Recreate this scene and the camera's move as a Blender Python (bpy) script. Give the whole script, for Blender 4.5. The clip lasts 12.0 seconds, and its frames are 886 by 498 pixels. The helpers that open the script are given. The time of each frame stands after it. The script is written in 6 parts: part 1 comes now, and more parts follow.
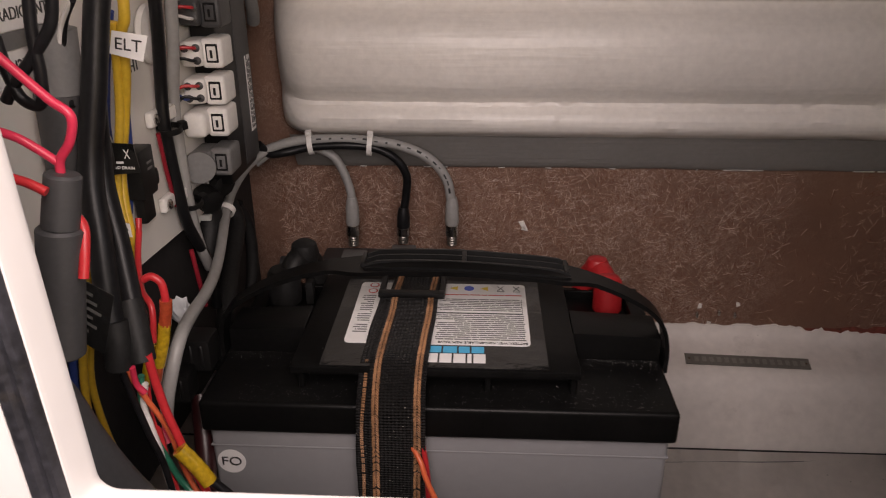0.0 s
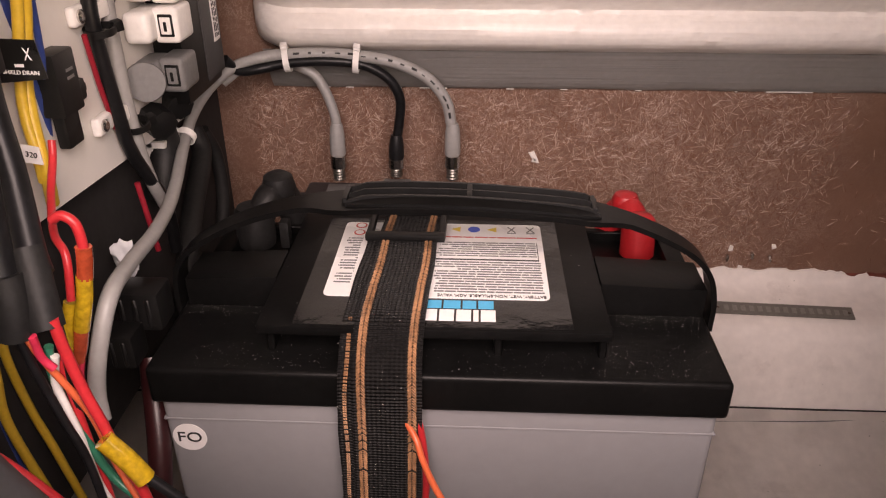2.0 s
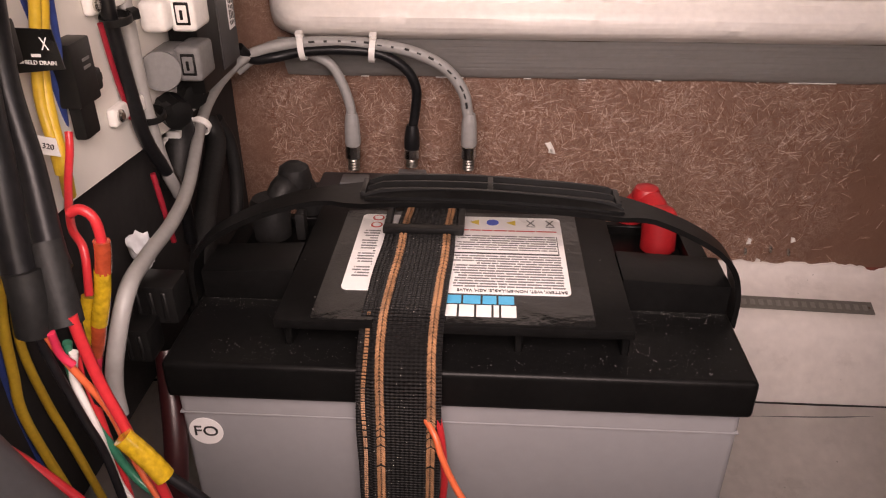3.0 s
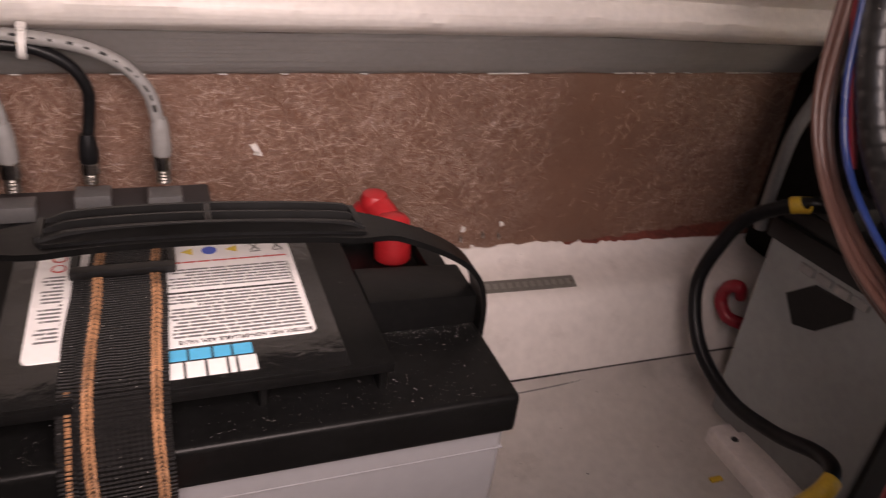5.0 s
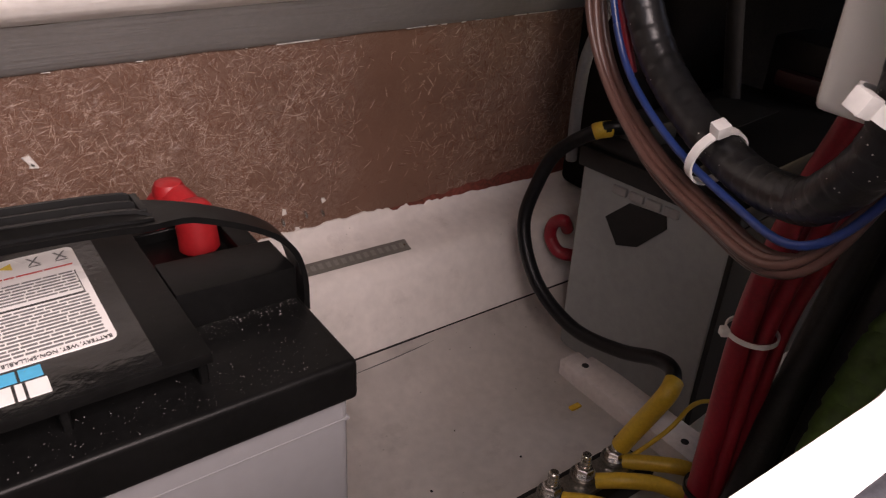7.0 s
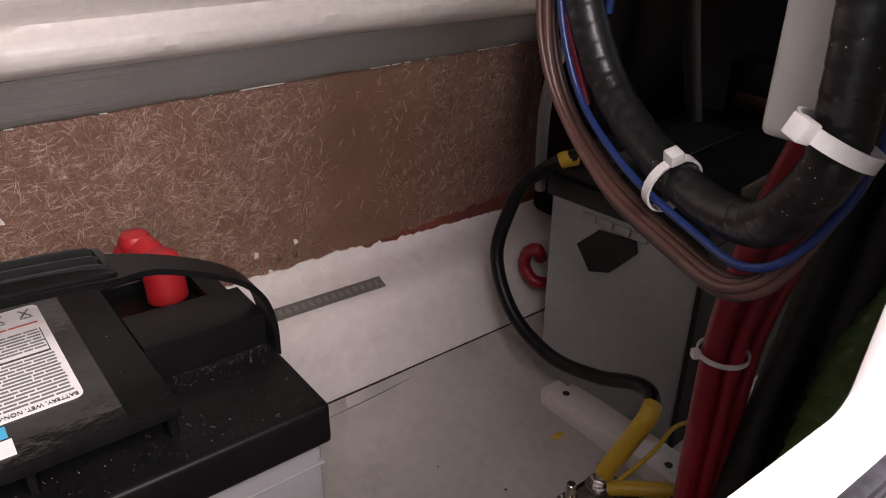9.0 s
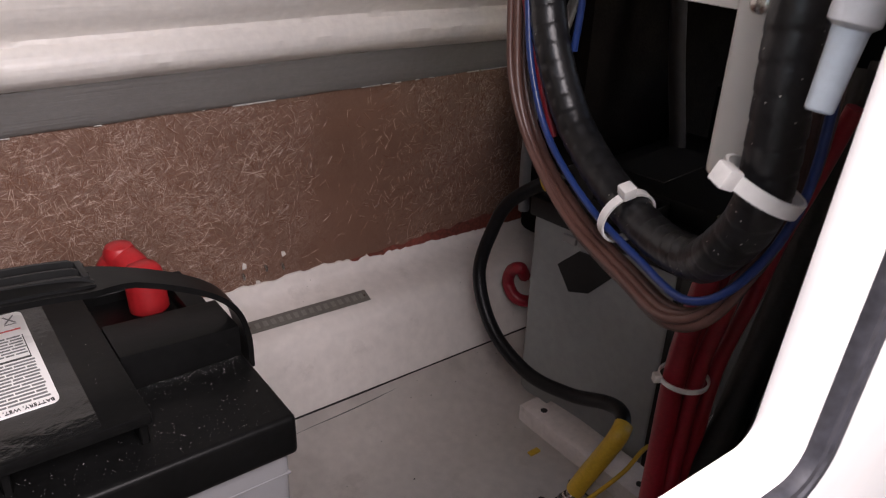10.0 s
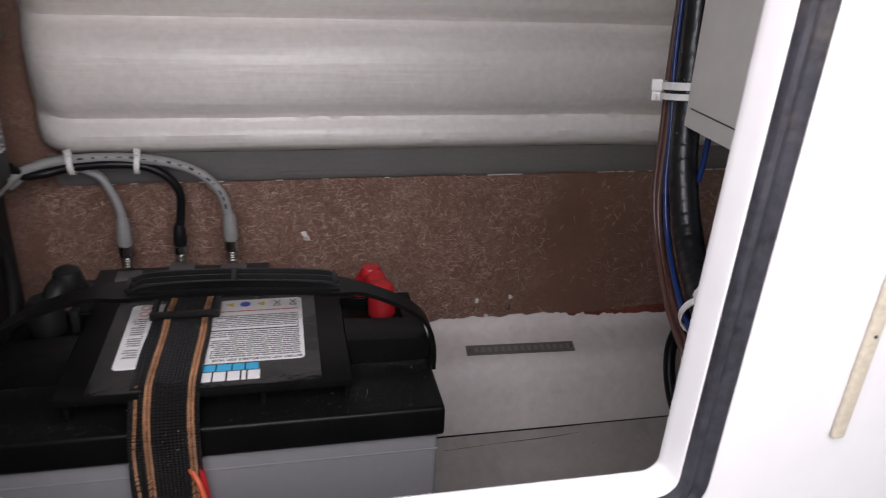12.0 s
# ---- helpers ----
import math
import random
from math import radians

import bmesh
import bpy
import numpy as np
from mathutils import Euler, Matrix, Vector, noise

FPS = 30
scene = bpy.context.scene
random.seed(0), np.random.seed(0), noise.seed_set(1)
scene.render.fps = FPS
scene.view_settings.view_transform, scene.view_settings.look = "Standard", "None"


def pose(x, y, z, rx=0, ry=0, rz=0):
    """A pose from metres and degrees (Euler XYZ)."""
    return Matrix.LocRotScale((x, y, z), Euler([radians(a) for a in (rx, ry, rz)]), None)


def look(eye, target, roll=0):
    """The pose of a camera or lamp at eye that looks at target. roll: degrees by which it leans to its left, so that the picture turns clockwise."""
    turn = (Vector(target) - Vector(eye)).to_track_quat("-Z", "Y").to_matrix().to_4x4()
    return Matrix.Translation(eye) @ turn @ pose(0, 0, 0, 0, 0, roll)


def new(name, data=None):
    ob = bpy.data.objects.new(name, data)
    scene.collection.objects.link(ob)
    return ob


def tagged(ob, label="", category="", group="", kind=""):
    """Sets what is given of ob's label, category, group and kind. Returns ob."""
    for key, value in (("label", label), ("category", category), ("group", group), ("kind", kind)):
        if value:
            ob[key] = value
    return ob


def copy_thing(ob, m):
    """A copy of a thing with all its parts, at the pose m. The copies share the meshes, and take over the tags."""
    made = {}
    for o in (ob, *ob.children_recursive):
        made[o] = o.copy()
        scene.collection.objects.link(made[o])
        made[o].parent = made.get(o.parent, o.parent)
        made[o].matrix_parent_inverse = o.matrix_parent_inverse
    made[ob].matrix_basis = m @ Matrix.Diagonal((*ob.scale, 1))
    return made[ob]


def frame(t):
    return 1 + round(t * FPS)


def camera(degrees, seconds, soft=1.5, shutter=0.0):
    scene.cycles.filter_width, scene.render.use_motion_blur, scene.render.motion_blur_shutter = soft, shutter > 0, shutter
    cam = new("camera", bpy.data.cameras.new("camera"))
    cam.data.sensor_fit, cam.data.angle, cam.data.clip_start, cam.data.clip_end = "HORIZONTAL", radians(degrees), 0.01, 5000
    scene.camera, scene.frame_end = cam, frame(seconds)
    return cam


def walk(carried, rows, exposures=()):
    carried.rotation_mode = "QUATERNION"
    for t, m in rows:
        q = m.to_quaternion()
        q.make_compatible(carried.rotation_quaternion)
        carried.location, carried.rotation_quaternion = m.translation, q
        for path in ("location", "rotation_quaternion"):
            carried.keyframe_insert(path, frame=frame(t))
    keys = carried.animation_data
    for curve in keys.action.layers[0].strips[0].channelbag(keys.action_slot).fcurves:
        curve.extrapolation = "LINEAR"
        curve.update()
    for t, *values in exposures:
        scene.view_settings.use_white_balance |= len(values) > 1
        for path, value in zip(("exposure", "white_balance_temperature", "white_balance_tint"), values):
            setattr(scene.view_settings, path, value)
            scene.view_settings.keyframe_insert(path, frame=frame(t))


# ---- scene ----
cam = camera(60.50, 12.0, soft=1.1, shutter=0.5)
PATH = [
    (0, (0.1924, -0.4268, 0.5138), (0.1454, 0.4858, 0.1075), -0.23),
    (0.3, (0.1815, -0.4015, 0.5045), (0.1316, 0.5065, 0.0865), -1.05),
    (0.5, (0.1794, -0.3845, 0.5027), (0.1117, 0.5090, 0.0586), -1.39),
    (1, (0.1803, -0.3745, 0.4920), (0.1221, 0.5171, 0.0429), -1.07),
    (1.5, (0.1869, -0.3489, 0.4765), (0.1400, 0.5370, 0.0149), -0.34),
    (2, (0.1855, -0.3355, 0.4697), (0.1443, 0.5411, -0.0097), -0.10),
    (2.5, (0.1814, -0.3341, 0.4704), (0.1337, 0.5366, -0.0191), -0.08),
    (2.7, (0.1808, -0.3335, 0.4698), (0.1296, 0.5360, -0.0215), -0.03),
    (4.3, (0.1567, -0.2877, 0.4725), (0.2642, 0.5712, -0.0283), 2.85),
    (4.5, (0.1602, -0.2865, 0.4736), (0.3368, 0.5651, -0.0199), 4.11),
    (5, (0.1627, -0.2653, 0.4642), (0.5017, 0.5339, -0.0322), 6.98),
    (5.5, (0.1635, -0.2597, 0.4591), (0.5806, 0.5000, -0.0397), 6.27),
    (6, (0.1689, -0.2591, 0.4475), (0.6233, 0.4765, -0.0550), 5.35),
    (6.5, (0.1793, -0.2627, 0.4444), (0.6623, 0.4525, -0.0608), 4.71),
    (7, (0.1844, -0.2651, 0.4423), (0.6976, 0.4350, -0.0542), 2.90),
    (9, (0.1906, -0.2698, 0.4462), (0.7341, 0.4326, -0.0133), 0.67),
    (9.5, (0.1930, -0.2758, 0.4482), (0.7371, 0.4283, -0.0080), 1.11),
    (10, (0.1975, -0.2906, 0.4602), (0.7423, 0.4186, 0.0128), 2.30),
    (10.5, (0.2015, -0.3112, 0.4741), (0.7223, 0.4266, 0.0447), 2.96),
    (11, (0.2016, -0.3459, 0.4990), (0.6295, 0.4550, 0.0801), 2.87),
    (11.5, (0.2071, -0.3900, 0.5182), (0.5067, 0.4708, 0.1068), 2.09),
    (12, (0.2234, -0.4483, 0.5336), (0.4210, 0.4455, 0.1312), 2.52),
]
walk(cam, [(t, look(eye, target, roll)) for t, eye, target, roll in PATH],
     exposures=[(0.0, -0.45, 7000, 17), (0.5, 0.12, 7100, 20), (1.0, 0.3, 7250, 22), (2.5, 0.6, 7500, 26), (5.0, 0.5, 7250, 25), (6.0, 0.5, 7100, 23), (7.0, 0.38, 7000, 22), (9.5, 0.4, 6450, 16), (10.5, 0.34, 6250, 14), (11.2, 0.24, 6150, 13), (12.0, -0.28, 5950, 11)])

# ---- light: daylight that falls in through the hatch ----
world = bpy.data.worlds.new("sky")
scene.world = world
world.use_nodes = True
wn = world.node_tree.nodes
sky = wn.new("ShaderNodeTexSky")
sky.sky_type, sky.sun_disc, sky.sun_elevation, sky.sun_rotation = "NISHITA", False, radians(34), radians(144)
wn["Background"].inputs["Strength"].default_value = 0.15
world.node_tree.links.new(sky.outputs[0], wn["Background"].inputs["Color"])

lamp_data = bpy.data.lights.new("hatch_daylight", "AREA")
lamp_data.shape, lamp_data.size, lamp_data.size_y, lamp_data.energy = "RECTANGLE", 0.46, 0.55, 7.2
lamp_data.color = (1.0, 0.895, 0.86)
lamp_data.spread = radians(160)
hatch_daylight = new("hatch_daylight", lamp_data)
hatch_daylight.matrix_world = look((0.19, -0.49, 0.74), (0.13, 0.30, 0.20))


# ---- materials ----
def mat(name, color, rough=0.5, metal=0.0, grain=0.12, scale=60.0, bump=0.1, color2=None, spots=None, stain=0.0, coat=0.0, spec=0.5):
    """A surface with variation at two scales, fine bump, and dust specks or stains where asked."""
    m = bpy.data.materials.new(name)
    m.use_nodes = True
    t, n = m.node_tree, m.node_tree.nodes
    b = n["Principled BSDF"]
    b.inputs["Metallic"].default_value = metal
    b.inputs["Coat Weight"].default_value = coat
    b.inputs["Specular IOR Level"].default_value = spec
    co = n.new("ShaderNodeTexCoord")
    fine, broad = n.new("ShaderNodeTexNoise"), n.new("ShaderNodeTexNoise")
    fine.inputs["Scale"].default_value, fine.inputs["Detail"].default_value = scale * 6, 4
    broad.inputs["Scale"].default_value, broad.inputs["Detail"].default_value = scale * 0.4, 3
    for x in (fine, broad):
        t.links.new(co.outputs["Object"], x.inputs["Vector"])
    add = n.new("ShaderNodeMath")
    add.operation = "ADD"
    t.links.new(fine.outputs[0], add.inputs[0]), t.links.new(broad.outputs[0], add.inputs[1])
    ramp = n.new("ShaderNodeMapRange")
    ramp.inputs["From Min"].default_value, ramp.inputs["From Max"].default_value = 0.7, 1.3
    t.links.new(add.outputs[0], ramp.inputs["Value"])
    mix = n.new("ShaderNodeMix")
    mix.data_type = "RGBA"
    c2 = color2 or [c * (1 - 2 * grain) for c in color]
    mix.inputs["A"].default_value, mix.inputs["B"].default_value = (*c2, 1), (*[min(1, c * (1 + grain)) for c in color], 1)
    t.links.new(ramp.outputs[0], mix.inputs["Factor"])
    out = mix.outputs["Result"]
    if stain:
        st, sr, sm = n.new("ShaderNodeTexNoise"), n.new("ShaderNodeMapRange"), n.new("ShaderNodeMix")
        st.inputs["Scale"].default_value, st.inputs["Detail"].default_value, st.inputs["Roughness"].default_value = 22, 6, 0.7
        sr.inputs["From Min"].default_value, sr.inputs["From Max"].default_value, sr.inputs["To Max"].default_value = 0.58, 0.75, stain
        sm.data_type = "RGBA"
        sm.inputs["B"].default_value = (0.20, 0.16, 0.12, 1)
        t.links.new(co.outputs["Object"], st.inputs["Vector"]), t.links.new(st.outputs[0], sr.inputs["Value"])
        t.links.new(sr.outputs[0], sm.inputs["Factor"]), t.links.new(out, sm.inputs["A"])
        out = sm.outputs["Result"]
    if spots:
        size, amount, where = spots
        v, lt, pm, ps, mu, dm = [n.new(k) for k in ("ShaderNodeTexVoronoi", "ShaderNodeMath", "ShaderNodeTexNoise", "ShaderNodeMath", "ShaderNodeMath", "ShaderNodeMix")]
        v.inputs["Scale"].default_value = size
        lt.operation, lt.inputs[1].default_value = "LESS_THAN", amount
        pm.inputs["Scale"].default_value = where
        ps.operation, ps.inputs[1].default_value = "GREATER_THAN", 0.52
        mu.operation, dm.data_type = "MULTIPLY", "RGBA"
        dm.inputs["B"].default_value = (0.55, 0.52, 0.48, 1)
        t.links.new(co.outputs["Object"], v.inputs["Vector"]), t.links.new(co.outputs["Object"], pm.inputs["Vector"])
        t.links.new(v.outputs["Distance"], lt.inputs[0]), t.links.new(pm.outputs[0], ps.inputs[0])
        t.links.new(lt.outputs[0], mu.inputs[0]), t.links.new(ps.outputs[0], mu.inputs[1])
        t.links.new(mu.outputs[0], dm.inputs["Factor"]), t.links.new(out, dm.inputs["A"])
        out = dm.outputs["Result"]
    t.links.new(out, b.inputs["Base Color"])
    rr = n.new("ShaderNodeMapRange")
    rr.inputs["To Min"].default_value, rr.inputs["To Max"].default_value = max(0.03, rough - 0.1), min(1, rough + 0.1)
    t.links.new(broad.outputs[0], rr.inputs["Value"]), t.links.new(rr.outputs[0], b.inputs["Roughness"])
    if bump:
        bp = n.new("ShaderNodeBump")
        bp.inputs["Strength"].default_value, bp.inputs["Distance"].default_value = bump, 0.001
        t.links.new(add.outputs[0], bp.inputs["Height"]), t.links.new(bp.outputs[0], b.inputs["Normal"])
    return m


def fibre_mat():
    """Bare chopped-strand fibreglass: brown resin with pale strands running every way, duller and darker in one resin-rich patch."""
    m = bpy.data.materials.new("bare_fibreglass")
    m.use_nodes = True
    t, n = m.node_tree, m.node_tree.nodes
    b = n["Principled BSDF"]
    co = n.new("ShaderNodeTexCoord")
    total = None
    for k, (turn, along, across) in enumerate(((8, 118, 1450), (55, 126, 1500), (-52, 112, 1400), (95, 120, 1460), (28, 134, 1560), (-25, 130, 1520), (75, 118, 1420))):
        mp, nz, sub, ab, mr = [n.new(x) for x in ("ShaderNodeMapping", "ShaderNodeTexNoise", "ShaderNodeMath", "ShaderNodeMath", "ShaderNodeMapRange")]
        pre = n.new("ShaderNodeMapping")
        pre.inputs["Rotation"].default_value = (0, radians(turn), 0)
        mp.inputs["Scale"].default_value = (along, 1, across)
        mp.inputs["Location"].default_value = (k * 7.3, k * 3.1, k * 1.7)
        nz.inputs["Scale"].default_value, nz.inputs["Detail"].default_value = 1.0, 1.0
        sub.operation, sub.inputs[1].default_value, ab.operation = "SUBTRACT", 0.5, "ABSOLUTE"
        mr.inputs["From Min"].default_value, mr.inputs["From Max"].default_value, mr.inputs["To Max"].default_value = 0.17, 0.235, 0.22
        t.links.new(co.outputs["Object"], pre.inputs["Vector"]), t.links.new(pre.outputs[0], mp.inputs["Vector"])
        t.links.new(mp.outputs[0], nz.inputs["Vector"]), t.links.new(nz.outputs[0], sub.inputs[0])
        t.links.new(sub.outputs[0], ab.inputs[0]), t.links.new(ab.outputs[0], mr.inputs["Value"])
        if total is None:
            total = mr.outputs[0]
        else:
            mx = n.new("ShaderNodeMath")
            mx.operation = "MAXIMUM"
            t.links.new(total, mx.inputs[0]), t.links.new(mr.outputs[0], mx.inputs[1])
            total = mx.outputs[0]
    # resin-rich, smooth patch about the middle of the bare wall
    sep, patch = n.new("ShaderNodeSeparateXYZ"), n.new("ShaderNodeMapRange")
    wob, wadd = n.new("ShaderNodeTexNoise"), n.new("ShaderNodeMath")
    wob.inputs["Scale"].default_value, wob.inputs["Detail"].default_value = 14, 5
    wadd.operation = "MULTIPLY_ADD"
    wadd.inputs[1].default_value = 0.22
    t.links.new(co.outputs["Object"], wob.inputs["Vector"]), t.links.new(co.outputs["Object"], sep.inputs[0])
    t.links.new(wob.outputs[0], wadd.inputs[0]), t.links.new(sep.outputs["X"], wadd.inputs[2])
    patch.inputs["From Min"].default_value, patch.inputs["From Max"].default_value = 0.56, 0.68
    patch.inputs["To Min"].default_value, patch.inputs["To Max"].default_value = 1.0, 0.18
    t.links.new(wadd.outputs[0], patch.inputs["Value"])
    again, both = n.new("ShaderNodeMapRange"), n.new("ShaderNodeMath")
    again.inputs["From Min"].default_value, again.inputs["From Max"].default_value, again.inputs["To Max"].default_value = 0.72, 0.82, 0.5
    t.links.new(wadd.outputs[0], again.inputs["Value"])
    t.links.new(patch.outputs[0], both.inputs[0]), t.links.new(again.outputs[0], both.inputs[1])
    cover, cmap, mul, mul2 = n.new("ShaderNodeTexNoise"), n.new("ShaderNodeMapRange"), n.new("ShaderNodeMath"), n.new("ShaderNodeMath")
    cover.inputs["Scale"].default_value, cover.inputs["Detail"].default_value = 26, 4
    cmap.inputs["From Min"].default_value, cmap.inputs["From Max"].default_value, cmap.inputs["To Min"].default_value = 0.38, 0.60, 0.30
    mul.operation = mul2.operation = "MULTIPLY"
    t.links.new(co.outputs["Object"], cover.inputs["Vector"]), t.links.new(cover.outputs[0], cmap.inputs["Value"])
    t.links.new(total, mul.inputs[0]), t.links.new(cmap.outputs[0], mul.inputs[1])
    t.links.new(mul.outputs[0], mul2.inputs[0]), t.links.new(both.outputs[0], mul2.inputs[1])
    base, hue, pale = n.new("ShaderNodeMix"), n.new("ShaderNodeTexNoise"), n.new("ShaderNodeMix")
    base.data_type = pale.data_type = "RGBA"
    hue.inputs["Scale"].default_value, hue.inputs["Detail"].default_value, hue.inputs["Roughness"].default_value = 9, 8, 0.65
    base.inputs["A"].default_value, base.inputs["B"].default_value = (0.115, 0.060, 0.040, 1), (0.25, 0.136, 0.095, 1)
    pale.inputs["B"].default_value = (0.88, 0.70, 0.58, 1)
    t.links.new(co.outputs["Object"], hue.inputs["Vector"]), t.links.new(hue.outputs[0], base.inputs["Factor"])
    t.links.new(base.outputs["Result"], pale.inputs["A"]), t.links.new(mul2.outputs[0], pale.inputs["Factor"])
    t.links.new(pale.outputs["Result"], b.inputs["Base Color"])
    b.inputs["Roughness"].default_value = 0.31
    bp = n.new("ShaderNodeBump")
    bp.inputs["Strength"].default_value, bp.inputs["Distance"].default_value = 0.8, 0.0012
    t.links.new(mul2.outputs[0], bp.inputs["Height"]), t.links.new(bp.outputs[0], b.inputs["Normal"])
    return m


def strand_mat():
    """Glass strands: resin brown to pale straw, strand by strand, under a thin glossy resin."""
    m = bpy.data.materials.new("glass_strand")
    m.use_nodes = True
    t, n = m.node_tree, m.node_tree.nodes
    b = n["Principled BSDF"]
    geo, ramp = n.new("ShaderNodeNewGeometry"), n.new("ShaderNodeValToRGB")
    ramp.color_ramp.elements[0].color, ramp.color_ramp.elements[1].color = (0.16, 0.080, 0.052, 1), (0.66, 0.51, 0.42, 1)
    mid = ramp.color_ramp.elements.new(0.62)
    mid.color = (0.25, 0.138, 0.096, 1)
    t.links.new(geo.outputs["Random Per Island"], ramp.inputs["Fac"])
    t.links.new(ramp.outputs["Color"], b.inputs["Base Color"])
    b.inputs["Roughness"].default_value = 0.24
    b.inputs["Specular IOR Level"].default_value = 0.6
    return m


def streaked_mat(name, color, rough):
    """White paint brushed on thickly over rough laminate: long faint streaks and small pits."""
    m = mat(name, color, rough, grain=0.045, scale=24, bump=0.0)
    t, n = m.node_tree, m.node_tree.nodes
    co, mp, nz, lump, ad, bp = [n.new(k) for k in ("ShaderNodeTexCoord", "ShaderNodeMapping", "ShaderNodeTexNoise", "ShaderNodeTexNoise", "ShaderNodeMath", "ShaderNodeBump")]
    mp.inputs["Scale"].default_value = (9, 120, 190)
    nz.inputs["Scale"].default_value, nz.inputs["Detail"].default_value = 1.0, 3
    lump.inputs["Scale"].default_value, lump.inputs["Detail"].default_value = 75, 5
    ad.operation, ad.inputs[1].default_value = "MULTIPLY_ADD", 0.9
    bp.inputs["Strength"].default_value, bp.inputs["Distance"].default_value = 0.5, 0.0016
    t.links.new(co.outputs["Object"], mp.inputs["Vector"]), t.links.new(mp.outputs[0], nz.inputs["Vector"]), t.links.new(co.outputs["Object"], lump.inputs["Vector"])
    t.links.new(lump.outputs[0], ad.inputs[0]), t.links.new(nz.outputs[0], ad.inputs[2])
    t.links.new(ad.outputs[0], bp.inputs["Height"]), t.links.new(bp.outputs[0], n["Principled BSDF"].inputs["Normal"])
    return m


def brushed_mat():
    """Grey paint put on with a brush: long streaks along the wall."""
    m = mat("brushed_grey_paint", (0.23, 0.22, 0.21), 0.55, grain=0.05, scale=30, bump=0.05)
    t, n = m.node_tree, m.node_tree.nodes
    co, mp, nz, bp = [n.new(k) for k in ("ShaderNodeTexCoord", "ShaderNodeMapping", "ShaderNodeTexNoise", "ShaderNodeBump")]
    mp.inputs["Scale"].default_value = (6, 200, 420)
    nz.inputs["Scale"].default_value, nz.inputs["Detail"].default_value = 1.0, 4
    bp.inputs["Strength"].default_value, bp.inputs["Distance"].default_value = 0.6, 0.0012
    t.links.new(co.outputs["Object"], mp.inputs["Vector"]), t.links.new(mp.outputs[0], nz.inputs["Vector"])
    t.links.new(nz.outputs[0], bp.inputs["Height"]), t.links.new(bp.outputs[0], n["Principled BSDF"].inputs["Normal"])
    return m


def woven_mat():
    """Black webbing with cross ribs."""
    m = mat("black_webbing", (0.009, 0.0085, 0.0085), 0.55, grain=0.3, scale=120, bump=0.0, spots=(420, 0.10, 60), spec=0.3)
    t, n = m.node_tree, m.node_tree.nodes
    co, wv, w2, ad, bp = [n.new(k) for k in ("ShaderNodeUVMap", "ShaderNodeTexWave", "ShaderNodeTexWave", "ShaderNodeMath", "ShaderNodeBump")]
    wv.bands_direction, w2.bands_direction = "Y", "X"
    wv.inputs["Scale"].default_value, w2.inputs["Scale"].default_value = 150, 120
    ad.operation = "MULTIPLY_ADD"
    ad.inputs[1].default_value = 0.45
    bp.inputs["Strength"].default_value, bp.inputs["Distance"].default_value = 1.0, 0.0014
    t.links.new(co.outputs[0], wv.inputs["Vector"]), t.links.new(co.outputs[0], w2.inputs["Vector"])
    t.links.new(w2.outputs["Color"], ad.inputs[0]), t.links.new(wv.outputs["Color"], ad.inputs[2])
    t.links.new(ad.outputs[0], bp.inputs["Height"]), t.links.new(bp.outputs[0], n["Principled BSDF"].inputs["Normal"])
    return m


